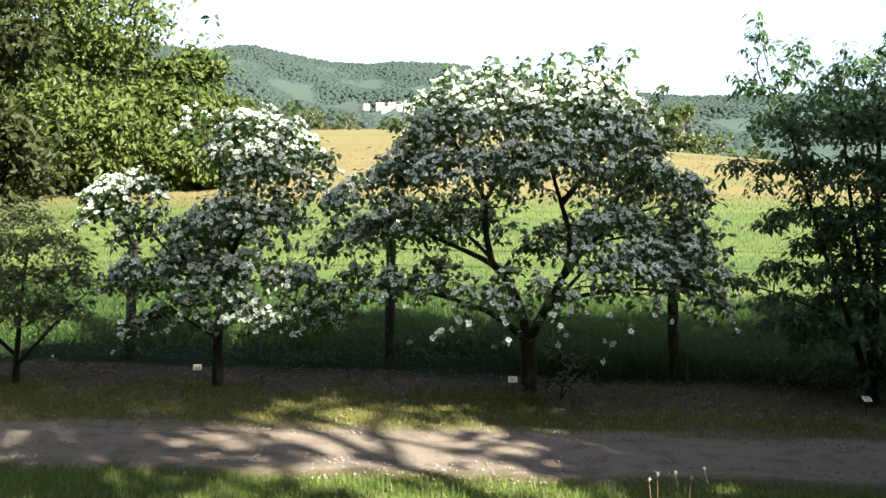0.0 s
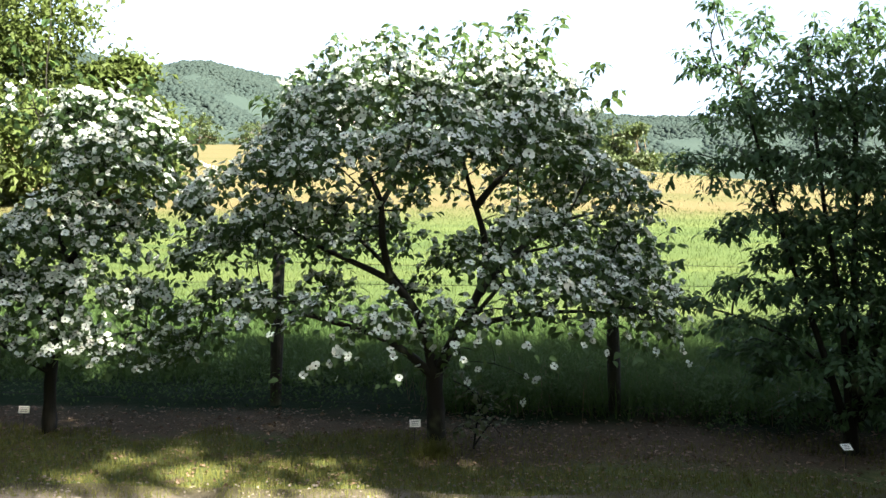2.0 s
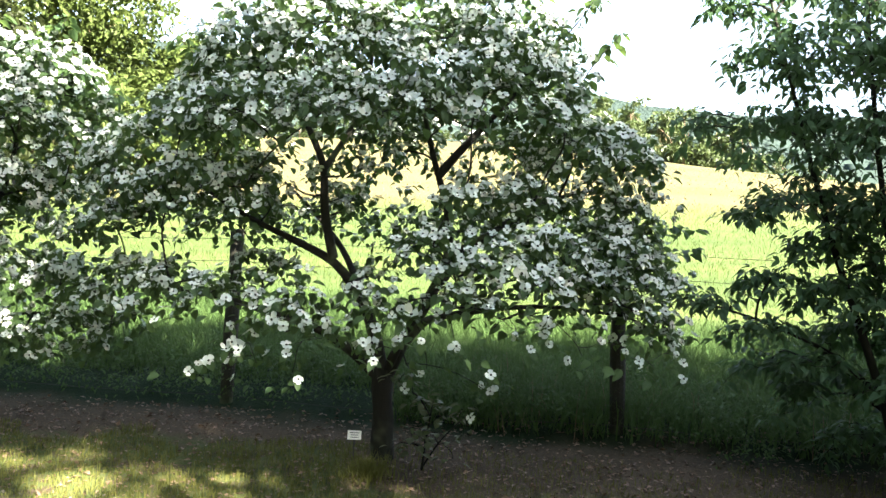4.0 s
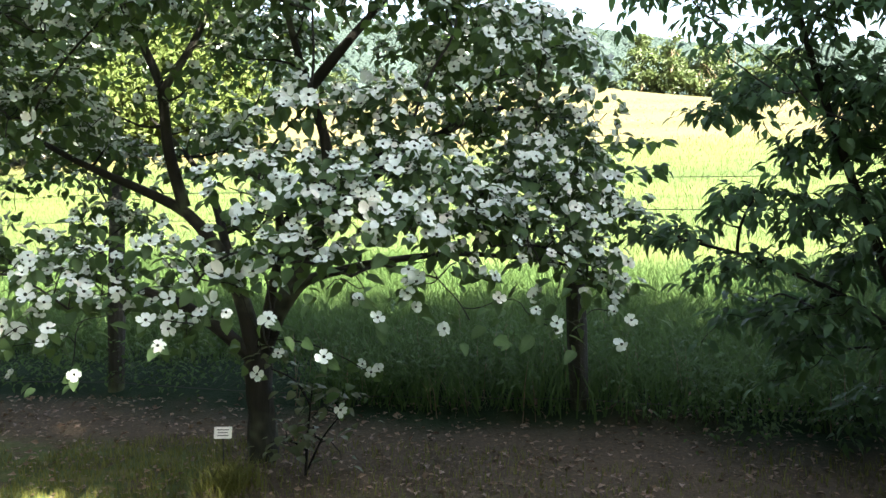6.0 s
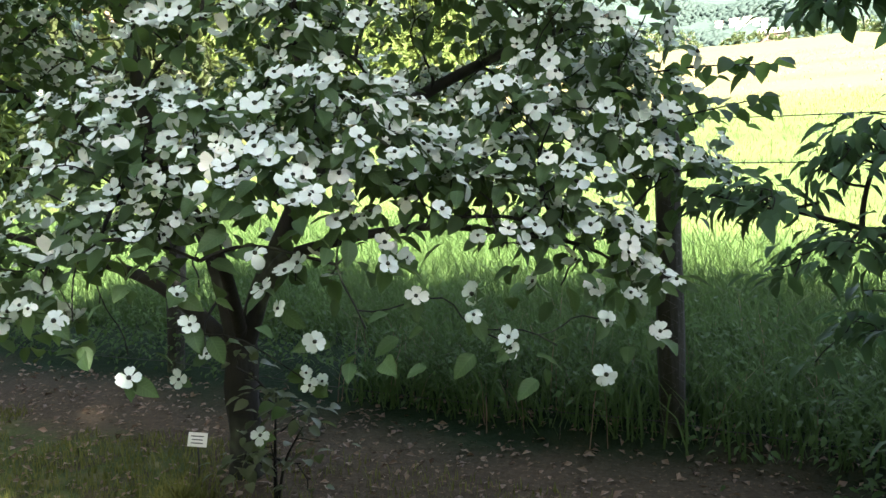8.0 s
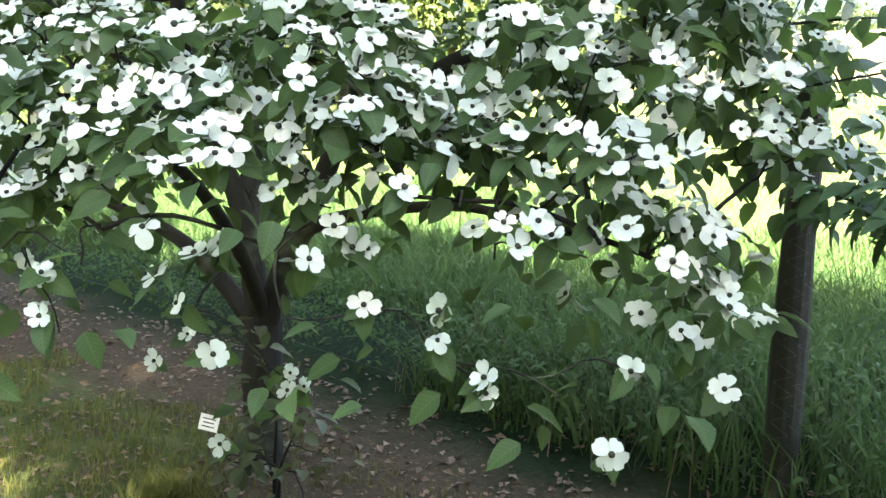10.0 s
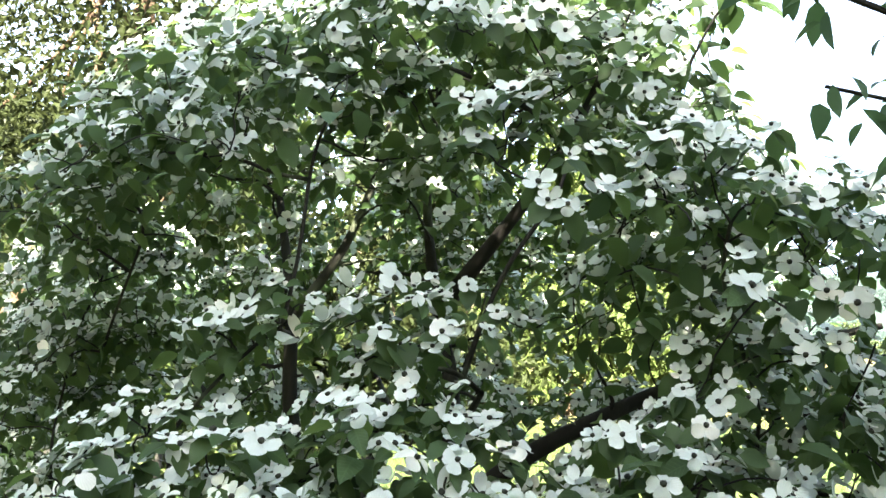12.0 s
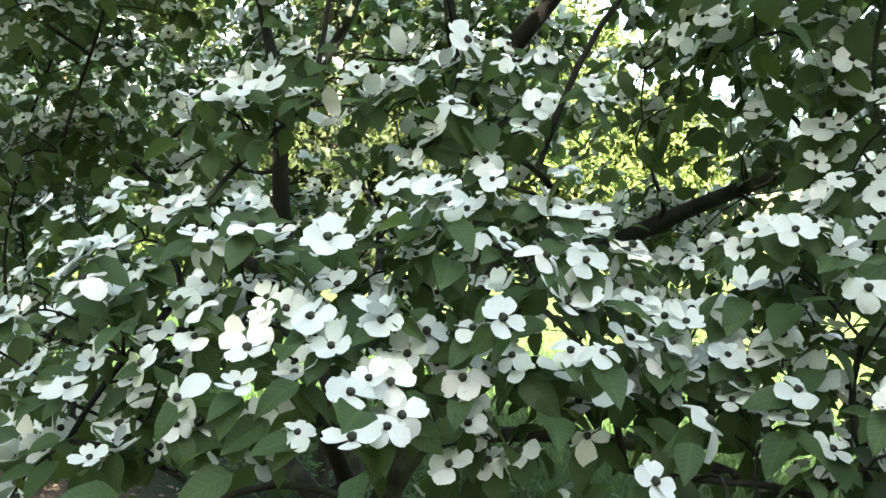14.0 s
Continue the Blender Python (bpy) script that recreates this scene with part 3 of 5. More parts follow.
def dogwood(trunk_pts, trunk_r, limb_specs, pads, hub, seed, label, per_area=105, flowers=3.1, leaves=3, singles=0, sprays=(), shoots=(), shell=()):
    rng = np.random.default_rng(seed)
    root = tagged(new("dogwood_tree"), label, "tree")
    trunk = (smooth_line(trunk_pts), trunk_r[0], trunk_r[1])
    limbs = [(smooth_line(p), a, b) for p, a, b in limb_specs]
    ps, ns = tiers(pads, per_area, rng, hub)
    if len(shell):
        p1, n1 = sample_crown(shell[0], shell[1], rng, 0.1, 0.8, 0.7)
        ps, ns = np.concatenate([ps, p1]), np.concatenate([ns, n1 * (1.0, 1.0, 0.6) + (0, 0, 0.45)])
    many = np.full(len(ps), flowers)
    if len(sprays):
        ps = np.concatenate([ps, np.array(sprays)])
        ns = np.concatenate([ns, np.tile([0.45, -0.75, 0.35], (len(sprays), 1))])
        many = np.concatenate([many, np.full(len(sprays), 2.0)])
    woody(root, trunk, limbs, ps, rng, M_BARK, pads=pads)
    # shoots that stand out past the crown
    sp, sn = [], []
    for a, b in shoots:
        ln = bend(a, b, rng, steps=8, wander=0.03)
        v, f = tube(ln, np.linspace(0.006, 0.002, 8), 5)
        child("shoot", mesh_of("shoot", v, f, M_BARK, smooth=True), root)
        for k in (3, 5, 6, 7):
            sp.append(ln[k])
            sn.append([0, 0, 1])
    # flowers, in loose bunches that lie along the top of each tier
    counts = rng.poisson(many)
    c, nn = np.repeat(ps, counts, 0), np.repeat(ns, counts, 0)
    n = len(c)
    off = rng.normal(0, 0.070, (n, 3))
    off -= nn * (off * nn).sum(1, keepdims=True) * 0.75
    fp = c + off + nn * 0.035
    fn = nn + np.array([0.14, -0.36, 0.0]) + rng.normal(0, 0.30, (n, 3))
    fs = rng.uniform(0.045, 0.067, n) * np.where(rng.random(n) < 0.12, 1.25, 1.0)
    fr = frames_from(fn, rng.uniform(0, 6.28, n))
    kind = rng.integers(0, len(FLOWERS), n)
    near = np.zeros(n, bool)
    if singles:
        pick = np.nonzero((fp[:, 0] > 0.6) & (fp[:, 1] < 8.0))[0]
        pick = pick[np.argsort(fp[pick, 1] - 0.7 * fp[pick, 0])][:singles]
        near[pick] = True
    vs, fc, wh, at = [], [], [], 0
    for k, (bv, bf, bw) in enumerate(FLOWERS):
        m = (kind == k) & ~near
        if m.any():
            v, f = strew(bv, bf, fr[m], fp[m], fs[m])
            vs.append(v)
            fc.append(f + at)
            wh.append(np.tile(bw, m.sum()))
            at += len(v)
    tagged(child("blossoms", mesh_of("blossoms", np.concatenate(vs), np.concatenate(fc), [M_PETAL, M_BUTTON], np.concatenate(wh), True), root, "white four-bracted blossoms"), kind="stuff")
    if singles:
        metas = []
        for bv, bf, bw in FLOWERS:
            pair = []
            for which, (nm, mat) in enumerate((("flower", M_PETAL1), ("knob", M_BUTTON))):
                used, flat = np.unique(bf[bw == which], return_inverse=True)
                pair.append(mesh_of(nm, bv[used], flat.reshape(-1, 3), mat, smooth=True))
            metas.append(pair)
        for i in np.nonzero(near)[0]:
            ob = child("flower", metas[kind[i]][0], root)
            child("knob", metas[kind[i]][1], ob, "dark button at the flower's heart")
            ob.matrix_basis = Matrix.LocRotScale(Vector(fp[i]), Matrix(fr[i].tolist()).to_quaternion(), Vector((fs[i],) * 3))
    # leaves: hanging under the clusters, and a pair under each flower
    pl, rt, sz = foliage(ps, ns, rng, leaves, 0.075, 0.068, 0.75, -0.035)
    c2, n2 = np.repeat(fp, 2, 0), np.repeat(fn / np.linalg.norm(fn, axis=1, keepdims=True), 2, 0)
    d2 = rng.normal(0, 1, (len(c2), 3)) * (1, 1, 0.2) + np.repeat(nn, 2, 0) * 0.3
    d2[:, 2] -= rng.uniform(0.3, 1.5, len(c2))
    pl = np.concatenate([pl, c2 - n2 * 0.016])
    rt, sz = np.concatenate([rt, rot_along(d2, n2)]), np.concatenate([sz, rng.uniform(0.044, 0.072, len(c2))])
    if sp:
        p3, r3, s3 = foliage(np.array(sp), np.array(sn, float), rng, 6, 0.028, 0.085, 1.0)
        pl, rt, sz = np.concatenate([pl, p3]), np.concatenate([rt, r3]), np.concatenate([sz, s3])
    one = np.zeros(len(pl), bool)
    if singles:
        pick = np.nonzero((pl[:, 0] > 0.6) & (pl[:, 1] < 8.0))[0]
        one[pick[np.argsort(pl[pick, 1] - 0.7 * pl[pick, 0])][:singles]] = True
        lm = mesh_of("leaf", *fine_leaf(), M_LEAF1, smooth=True)
        for i in np.nonzero(one)[0]:
            ob = child("leaf", lm, root)
            ob.matrix_basis = Matrix.LocRotScale(Vector(pl[i]), Matrix(rt[i].tolist()).to_quaternion(), Vector((sz[i],) * 3))
    v, f = strew(LEAF_V, LEAF_F, rt[~one], pl[~one], sz[~one])
    tagged(child("leaves", mesh_of("leaves", v, f, M_LEAF, smooth=True), root, "dark green pointed leaves"), kind="stuff")
    return root


def P(*rows):
    return [np.array(r, float) for r in rows]


# The great dogwood beside the track: tiers of blossom from its skirt to its top.
SKIRT = [
    (-0.85, 8.05, 1.70, 0.27, 0.12), (-0.42, 7.75, 1.70, 0.25, 0.13), (0.02, 7.46, 1.62, 0.22, 0.13), (0.46, 7.36, 1.52, 0.24, 0.20), (0.98, 7.36, 1.60, 0.24, 0.22),
    (1.38, 7.20, 1.70, 0.23, 0.22), (1.78, 7.46, 1.80, 0.23, 0.12), (2.08, 7.66, 1.74, 0.24, 0.16), (2.40, 7.86, 1.68, 0.21, 0.16), (2.50, 8.42, 1.86, 0.25, 0.16),
    (1.22, 7.42, 1.97, 0.20, 0.08), (1.60, 7.40, 1.86, 0.20, 0.10), (1.92, 7.58, 1.95, 0.20, 0.10), (-1.05, 8.35, 1.42, 0.22, 0.12), (2.48, 8.15, 1.58, 0.18, 0.14),
    (1.90, 7.50, 1.60, 0.12, 0.12), (1.62, 7.30, 1.62, 0.12, 0.14)]
MIDDLE = [
    (-0.92, 8.05, 2.10, 0.34, 0.16), (-0.45, 7.80, 2.24, 0.34, 0.18), (0.04, 7.72, 2.32, 0.26, 0.16), (1.36, 7.60, 2.29, 0.17, 0.10), (1.70, 7.76, 2.22, 0.22, 0.16),
    (2.22, 8.30, 2.28, 0.28, 0.16), (2.36, 8.86, 2.22, 0.28, 0.16), (1.86, 9.22, 2.36, 0.36, 0.18), (-0.40, 8.85, 2.20, 0.36, 0.16), (1.26, 9.22, 2.26, 0.32, 0.16), (0.30, 9.25, 2.36, 0.34, 0.16),
    (1.88, 8.45, 1.94, 0.26, 0.14), (2.20, 8.52, 2.00, 0.26, 0.14), (2.30, 7.95, 1.95, 0.23, 0.14), (0.98, 8.90, 2.12, 0.26, 0.12), (0.66, 8.78, 1.84, 0.18, 0.10), (-0.10, 8.70, 1.86, 0.24, 0.10)]
UPPER = [
    (-0.42, 7.85, 2.74, 0.34, 0.18), (0.06, 7.40, 2.72, 0.28, 0.16), (0.55, 7.50, 2.74, 0.28, 0.16), (1.05, 7.34, 2.74, 0.28, 0.16), (1.44, 7.58, 2.84, 0.30, 0.18),
    (1.90, 7.98, 2.76, 0.30, 0.18), (2.28, 8.08, 2.58, 0.24, 0.14), (2.00, 8.60, 2.78, 0.34, 0.20), (1.58, 9.20, 2.80, 0.38, 0.20), (0.60, 9.10, 2.84, 0.42, 0.20), (-0.42, 8.65, 2.80, 0.38, 0.20), (0.95, 8.30, 2.98, 0.26, 0.12)]
TOP = [
    (-0.05, 8.05, 3.16, 0.36, 0.22), (0.36, 7.85, 3.38, 0.34, 0.22), (0.74, 7.62, 3.14, 0.28, 0.18), (1.15, 8.12, 3.40, 0.36, 0.24), (1.50, 7.82, 3.12, 0.32, 0.20),
    (1.66, 8.40, 3.26, 0.36, 0.22), (0.70, 8.50, 3.60, 0.34, 0.20), (1.25, 8.72, 3.42, 0.40, 0.22), (0.12, 8.75, 3.28, 0.40, 0.22), (0.10, 8.30, 3.60, 0.16, 0.20), (1.42, 8.20, 3.66, 0.20, 0.22)]
dogwood(
    P((0.84, 8.47, 0.45), (0.81, 8.46, 0.80), (0.80, 8.45, 1.05), (0.80, 8.44, 1.20)), (0.070, 0.066),
    [
        (P((0.80, 8.44, 1.12), (0.60, 8.40, 1.30), (0.40, 8.36, 1.43), (0.12, 8.27, 1.52), (-0.25, 8.18, 1.62), (-0.78, 8.10, 1.66)), 0.040, 0.009),
        (P((0.79, 8.44, 1.16), (0.74, 8.42, 1.40), (0.66, 8.40, 1.62), (0.46, 8.38, 1.88), (0.15, 8.36, 2.02), (-0.14, 8.35, 2.14), (-0.50, 8.25, 2.36)), 0.050, 0.010),
        (P((0.44, 8.37, 1.90), (0.37, 8.32, 2.20), (0.37, 8.28, 2.50), (0.22, 8.30, 2.78), (0.04, 8.32, 3.10), (0.00, 8.30, 3.40)), 0.034, 0.010),
        (P((0.37, 8.28, 2.48), (0.52, 8.38, 2.78), (0.60, 8.42, 3.10), (0.62, 8.45, 3.50)), 0.022, 0.008),
        (P((0.83, 8.44, 1.18), (0.94, 8.41, 1.42), (1.10, 8.40, 1.70), (1.20, 8.40, 1.95), (1.18, 8.38, 2.25), (1.10, 8.35, 2.48), (0.98, 8.34, 2.90), (0.98, 8.35, 3.40)), 0.048, 0.010),
        (P((1.10, 8.35, 2.46), (1.24, 8.38, 2.64), (1.36, 8.40, 2.78), (1.58, 8.40, 3.02), (1.72, 8.40, 3.30)), 0.032, 0.009),
        (P((0.92, 8.42, 1.36), (1.05, 8.38, 1.52), (1.18, 8.34, 1.56), (1.48, 8.28, 1.62), (1.85, 8.18, 1.66), (2.28, 8.02, 1.62)), 0.034, 0.008),
        (P((0.83, 8.42, 1.20), (0.98, 8.16, 1.46), (1.12, 7.90, 1.64), (1.24, 7.58, 1.80), (1.30, 7.40, 1.86)), 0.030, 0.008),
        (P((1.14, 8.40, 1.78), (1.34, 8.55, 2.04), (1.62, 8.84, 2.28), (1.92, 9.05, 2.46), (2.20, 9.18, 2.54)), 0.036, 0.010),
        (P((0.66, 8.42, 1.62), (0.40, 8.80, 2.00), (0.10, 9.05, 2.28), (-0.15, 9.10, 2.50)), 0.028, 0.008),
        (P((1.20, 8.40, 1.95), (1.48, 8.15, 2.10), (1.72, 7.95, 2.14)), 0.020, 0.007),
    ],
    SKIRT + MIDDLE + UPPER + TOP, (0.85, 8.40), 11, "dogwood tree in full white blossom beside the track", singles=290,
    shell=([(0.30, 8.28, 2.98, 0.82, 0.92, 0.72), (1.22, 8.40, 3.05, 0.84, 0.92, 0.68), (-0.50, 8.15, 2.30, 0.62, 0.58, 0.50), (2.05, 8.60, 2.40, 0.50, 0.50, 0.45)], 420),
    sprays=P((-0.04, 7.42, 1.21), (0.53, 7.28, 1.23), (0.56, 7.26, 1.39), (0.15, 7.48, 1.39), (2.03, 7.43, 1.40), (2.17, 7.57, 1.47), (2.30, 7.62, 1.37), (2.43, 7.70, 1.35), (2.53, 7.72, 1.42), (1.52, 7.95, 1.13), (1.40, 7.10, 1.42), (0.99, 7.29, 1.35), (1.06, 7.95, 1.22)),
    shoots=[((1.50, 8.3, 3.5), (1.72, 8.08, 3.92)), ((1.8, 8.3, 3.2), (2.06, 8.2, 3.60)), ((1.9, 8.4, 2.9), (2.24, 8.35, 3.42)), ((2.2, 8.75, 2.2), (2.78, 8.86, 2.22)), ((2.2, 8.6, 2.0), (2.78, 8.66, 2.07)), ((0.9, 8.3, 3.6), (1.00, 8.2, 3.90)), ((0.0, 8.3, 3.4), (0.0, 8.2, 3.78)), ((0.4, 8.2, 3.5), (0.45, 8.1, 3.82)), ((1.3, 8.2, 3.6), (1.42, 8.1, 3.95)), ((-0.3, 8.1, 3.0), (-0.55, 8.0, 3.24)), ((-0.9, 8.1, 2.3), (-1.12, 8.1, 2.52)), ((-1.0, 8.2, 1.7), (-1.26, 8.1, 1.60)), ((1.1, 8.4, 3.5), (1.22, 8.4, 3.95)), ((0.7, 8.4, 3.6), (0.72, 8.3, 3.88))])

# The slender dogwood to its west.
WEST = [
    (-1.86, 8.40, 3.20, 0.30, 0.20), (-1.45, 8.38, 3.00, 0.26, 0.16), (-2.20, 8.45, 3.12, 0.26, 0.16), (-2.55, 8.45, 3.30, 0.18, 0.14), (-1.85, 8.15, 2.80, 0.32, 0.20), (-1.38, 8.35, 2.66, 0.26, 0.16),
    (-2.02, 8.10, 2.42, 0.32, 0.18), (-1.62, 8.60, 2.35, 0.26, 0.16), (-2.40, 8.25, 2.16, 0.32, 0.16), (-3.22, 8.40, 2.62, 0.28, 0.14), (-3.46, 8.35, 2.36, 0.24, 0.14), (-3.05, 8.45, 2.24, 0.24, 0.12)]
WEST_LOW = [
    (-2.92, 8.30, 1.84, 0.32, 0.14), (-3.28, 8.35, 1.70, 0.22, 0.12), (-2.35, 8.15, 1.80, 0.30, 0.14), (-1.92, 8.20, 1.86, 0.28, 0.14), (-1.46, 8.40, 1.76, 0.26, 0.14), (-2.60, 8.30, 1.45, 0.28, 0.12),
    (-1.30, 8.35, 1.38, 0.22, 0.12), (-2.05, 8.20, 1.42, 0.30, 0.12), (-1.65, 8.25, 1.30, 0.24, 0.12), (-2.95, 8.35, 1.26, 0.22, 0.10), (-2.20, 8.80, 2.20, 0.30, 0.14), (-2.10, 8.85, 2.85, 0.30, 0.16)]
dogwood(
    P((-2.30, 8.62, 0.45), (-2.33, 8.62, 1.0), (-2.28, 8.60, 1.6), (-2.15, 8.55, 2.05)), (0.052, 0.034),
    [
        (P((-2.15, 8.55, 2.05), (-1.95, 8.5, 2.45), (-1.85, 8.45, 3.2)), 0.030, 0.007),
        (P((-2.2, 8.57, 1.95), (-2.3, 8.5, 2.45), (-2.3, 8.4, 3.1)), 0.026, 0.007),
        (P((-2.3, 8.6, 1.5), (-2.75, 8.5, 1.9), (-3.25, 8.4, 2.45)), 0.024, 0.006),
        (P((-2.3, 8.6, 1.3), (-1.9, 8.5, 1.42), (-1.45, 8.4, 1.45)), 0.022, 0.006),
        (P((-2.3, 8.6, 1.1), (-2.6, 8.5, 1.28), (-3.0, 8.4, 1.60)), 0.022, 0.006),
    ],
    WEST + WEST_LOW, (-2.15, 8.55), 23, "slender young dogwood with white blossom beside a fence post", flowers=3.6,
    shell=([(-1.82, 8.42, 2.85, 0.55, 0.52, 0.55), (-2.15, 8.38, 2.10, 0.62, 0.50, 0.40), (-3.22, 8.38, 2.40, 0.38, 0.32, 0.32), (-2.30, 8.35, 1.60, 0.85, 0.50, 0.34)], 300),
    shoots=[((-2.30, 8.4, 3.1), (-2.40, 8.4, 4.32)), ((-2.4, 8.4, 3.1), (-2.62, 8.4, 3.78)), ((-2.2, 8.4, 3.1), (-2.05, 8.35, 3.5)), ((-1.4, 8.4, 2.9), (-1.12, 8.35, 2.95)), ((-1.7, 8.4, 3.2), (-1.55, 8.35, 3.48)), ((-3.4, 8.4, 2.5), (-3.66, 8.4, 2.5))])


def leafy_tree(name, label, stems, pads, hub, per_area, seed, leaf_mat, leaves=7, size=0.095, shape=(MID_V, MID_F), radius=0.035, droop=0.8, shoots=(), sprigs=(), sag=0.25, shell=(), category="tree"):
    """A tree or shrub of several stems whose leaves hang in fans from flat tiers of twigs."""
    rng = np.random.default_rng(seed)
    root = tagged(new(name), label, category)
    ps, ns = tiers(pads, per_area, rng, hub, sag)
    if len(shell):
        p1, n1 = sample_crown(shell[0], shell[1], rng, 0.5, 0.5, 0.45)
        ps, ns = np.concatenate([ps, p1]), np.concatenate([ns, n1])
    lines = [(smooth_line(p), a, b) for p, a, b in stems]
    tips, small = [], []
    for a, b, fine in [(a, b, False) for a, b in shoots] + [(a, b, True) for a, b in sprigs]:
        ln = bend(a, b, rng, steps=8, wander=0.04)
        v, f = tube(ln, np.linspace(0.004 if fine else 0.006, 0.002, 8), 5)
        child("shoot", mesh_of("shoot", v, f, M_BARK, smooth=True), root)
        (small if fine else tips).extend(ln[k] for k in (2, 4, 5, 6, 7))
    woody(root, lines[0], lines[1:], ps, rng, M_BARK, 0.005, 7, pads)
    if tips:
        ps, ns = np.concatenate([ps, np.array(tips)]), np.concatenate([ns, np.tile([0.0, 0.0, 1.0], (len(tips), 1))])
    pl, rt, sz = foliage(ps, ns, rng, leaves, radius, size, droop)
    if small:
        p2, r2, s2 = foliage(np.array(small), np.tile([0.0, 0.0, 1.0], (len(small), 1)), rng, 4, 0.02, 0.040, 1.2)
        v, f = strew(*leaf_shape(1.0, 0.46, 0.38, 0.14), r2, p2, s2)
        tagged(child("sprig_leaves", mesh_of("sprig_leaves", v, f, leaf_mat, smooth=True), root), kind="stuff")
    v, f = strew(shape[0], shape[1], rt, pl, sz)
    tagged(child("leaves", mesh_of("leaves", v, f, leaf_mat, smooth=True), root), kind="stuff")
    return root


SHADE_HIGH = [
    (2.98, 8.30, 4.06, 0.15, 0.26), (3.30, 8.25, 3.76, 0.24, 0.20), (3.74, 8.20, 3.66, 0.28, 0.20), (4.20, 8.30, 3.80, 0.34, 0.24), (2.88, 8.30, 3.60, 0.20, 0.12), (4.75, 8.30, 3.60, 0.50, 0.26), (3.15, 8.30, 3.30, 0.30, 0.16),
    (3.60, 8.20, 3.25, 0.42, 0.20), (4.20, 8.20, 3.25, 0.50, 0.24), (4.95, 8.30, 3.10, 0.60, 0.26), (2.78, 8.30, 2.85, 0.17, 0.08), (3.22, 8.30, 2.85, 0.34, 0.14), (3.72, 8.10, 2.78, 0.44, 0.18), (4.35, 8.10, 2.75, 0.50, 0.22)]
SHADE_LOW = [
    (3.32, 8.30, 2.40, 0.34, 0.12), (3.85, 8.10, 2.34, 0.44, 0.16), (4.50, 8.10, 2.25, 0.50, 0.20), (5.25, 8.30, 2.45, 0.60, 0.26), (2.84, 8.35, 1.76, 0.16, 0.04), (3.18, 8.30, 1.90, 0.24, 0.05), (3.08, 8.25, 1.60, 0.22, 0.04),
    (3.60, 8.20, 1.86, 0.36, 0.10), (3.42, 8.20, 1.42, 0.20, 0.05), (4.00, 8.10, 1.80, 0.40, 0.12), (4.60, 8.10, 1.72, 0.50, 0.18), (5.30, 8.20, 1.75, 0.50, 0.20), (3.85, 8.00, 1.30, 0.28, 0.08), (4.50, 8.20, 1.20, 0.40, 0.12)]
SHADE_FOOT = [(3.55, 8.35, 2.12, 0.34, 0.14), (3.75, 8.45, 1.60, 0.34, 0.14), (3.60, 8.60, 1.25, 0.34, 0.16), (4.20, 8.50, 1.50, 0.40, 0.18), (3.25, 8.60, 1.40, 0.26, 0.10), (4.10, 8.40, 2.05, 0.40, 0.16), (4.30, 8.30, 0.95, 0.40, 0.14), (3.90, 8.70, 0.95, 0.30, 0.12)]
leafy_tree(
    "leafy_tree", "dark green many-stemmed tree in the shade by the fence",
    [(P((3.98, 8.30, 0.45), (4.00, 8.30, 1.0), (4.05, 8.30, 1.8), (4.10, 8.3, 3.5)), 0.055, 0.015),
     (P((3.98, 8.30, 0.72), (3.80, 8.25, 1.3), (3.48, 8.22, 2.2), (3.12, 8.20, 3.6)), 0.036, 0.008),
     (P((3.98, 8.28, 0.78), (3.90, 8.18, 1.6), (3.72, 8.10, 2.6), (3.62, 8.05, 3.7)), 0.032, 0.008),
     (P((4.00, 8.30, 0.78), (4.25, 8.35, 1.5), (4.60, 8.40, 2.4), (4.80, 8.4, 3.6)), 0.036, 0.008),
     (P((4.00, 8.30, 0.78), (4.40, 8.25, 1.3), (5.00, 8.20, 2.0), (5.50, 8.2, 3.0)), 0.032, 0.008),
     (P((3.85, 8.26, 1.2), (3.55, 8.28, 1.46), (3.20, 8.33, 1.62), (2.85, 8.38, 1.72)), 0.018, 0.006)],
    SHADE_HIGH + SHADE_LOW + SHADE_FOOT, (4.1, 8.3), 160, 31, M_DARKLEAF, sag=0.15, size=0.076,
    sprigs=[((3.45, 7.85, 2.15), (2.92, 7.22, 2.36)), ((2.92, 7.22, 2.36), (2.78, 7.20, 2.50)), ((3.20, 7.60, 2.22), (2.84, 7.20, 2.31))],
    shell=([(3.65, 8.20, 3.15, 0.75, 0.60, 0.55), (4.60, 8.20, 3.00, 1.00, 0.80, 0.90), (3.95, 8.20, 2.40, 0.50, 0.45, 0.45), (4.75, 8.20, 1.80, 0.85, 0.60, 0.60)], 480),
    shoots=[((3.05, 8.25, 3.8), (2.96, 8.25, 4.30)), ((3.3, 8.2, 3.7), (3.36, 8.2, 4.05)), ((3.7, 8.2, 3.6), (3.72, 8.15, 4.0)), ((2.95, 8.3, 3.5), (2.72, 8.3, 3.72)), ((4.2, 8.3, 3.7), (4.22, 8.3, 4.15)), ((4.7, 8.3, 3.6), (4.7, 8.3, 4.1)), ((2.95, 8.25, 2.86), (2.58, 8.25, 2.84)), ((3.0, 8.35, 1.72), (2.62, 8.4, 1.76)), ((3.1, 8.3, 2.3), (2.92, 8.3, 2.26))])
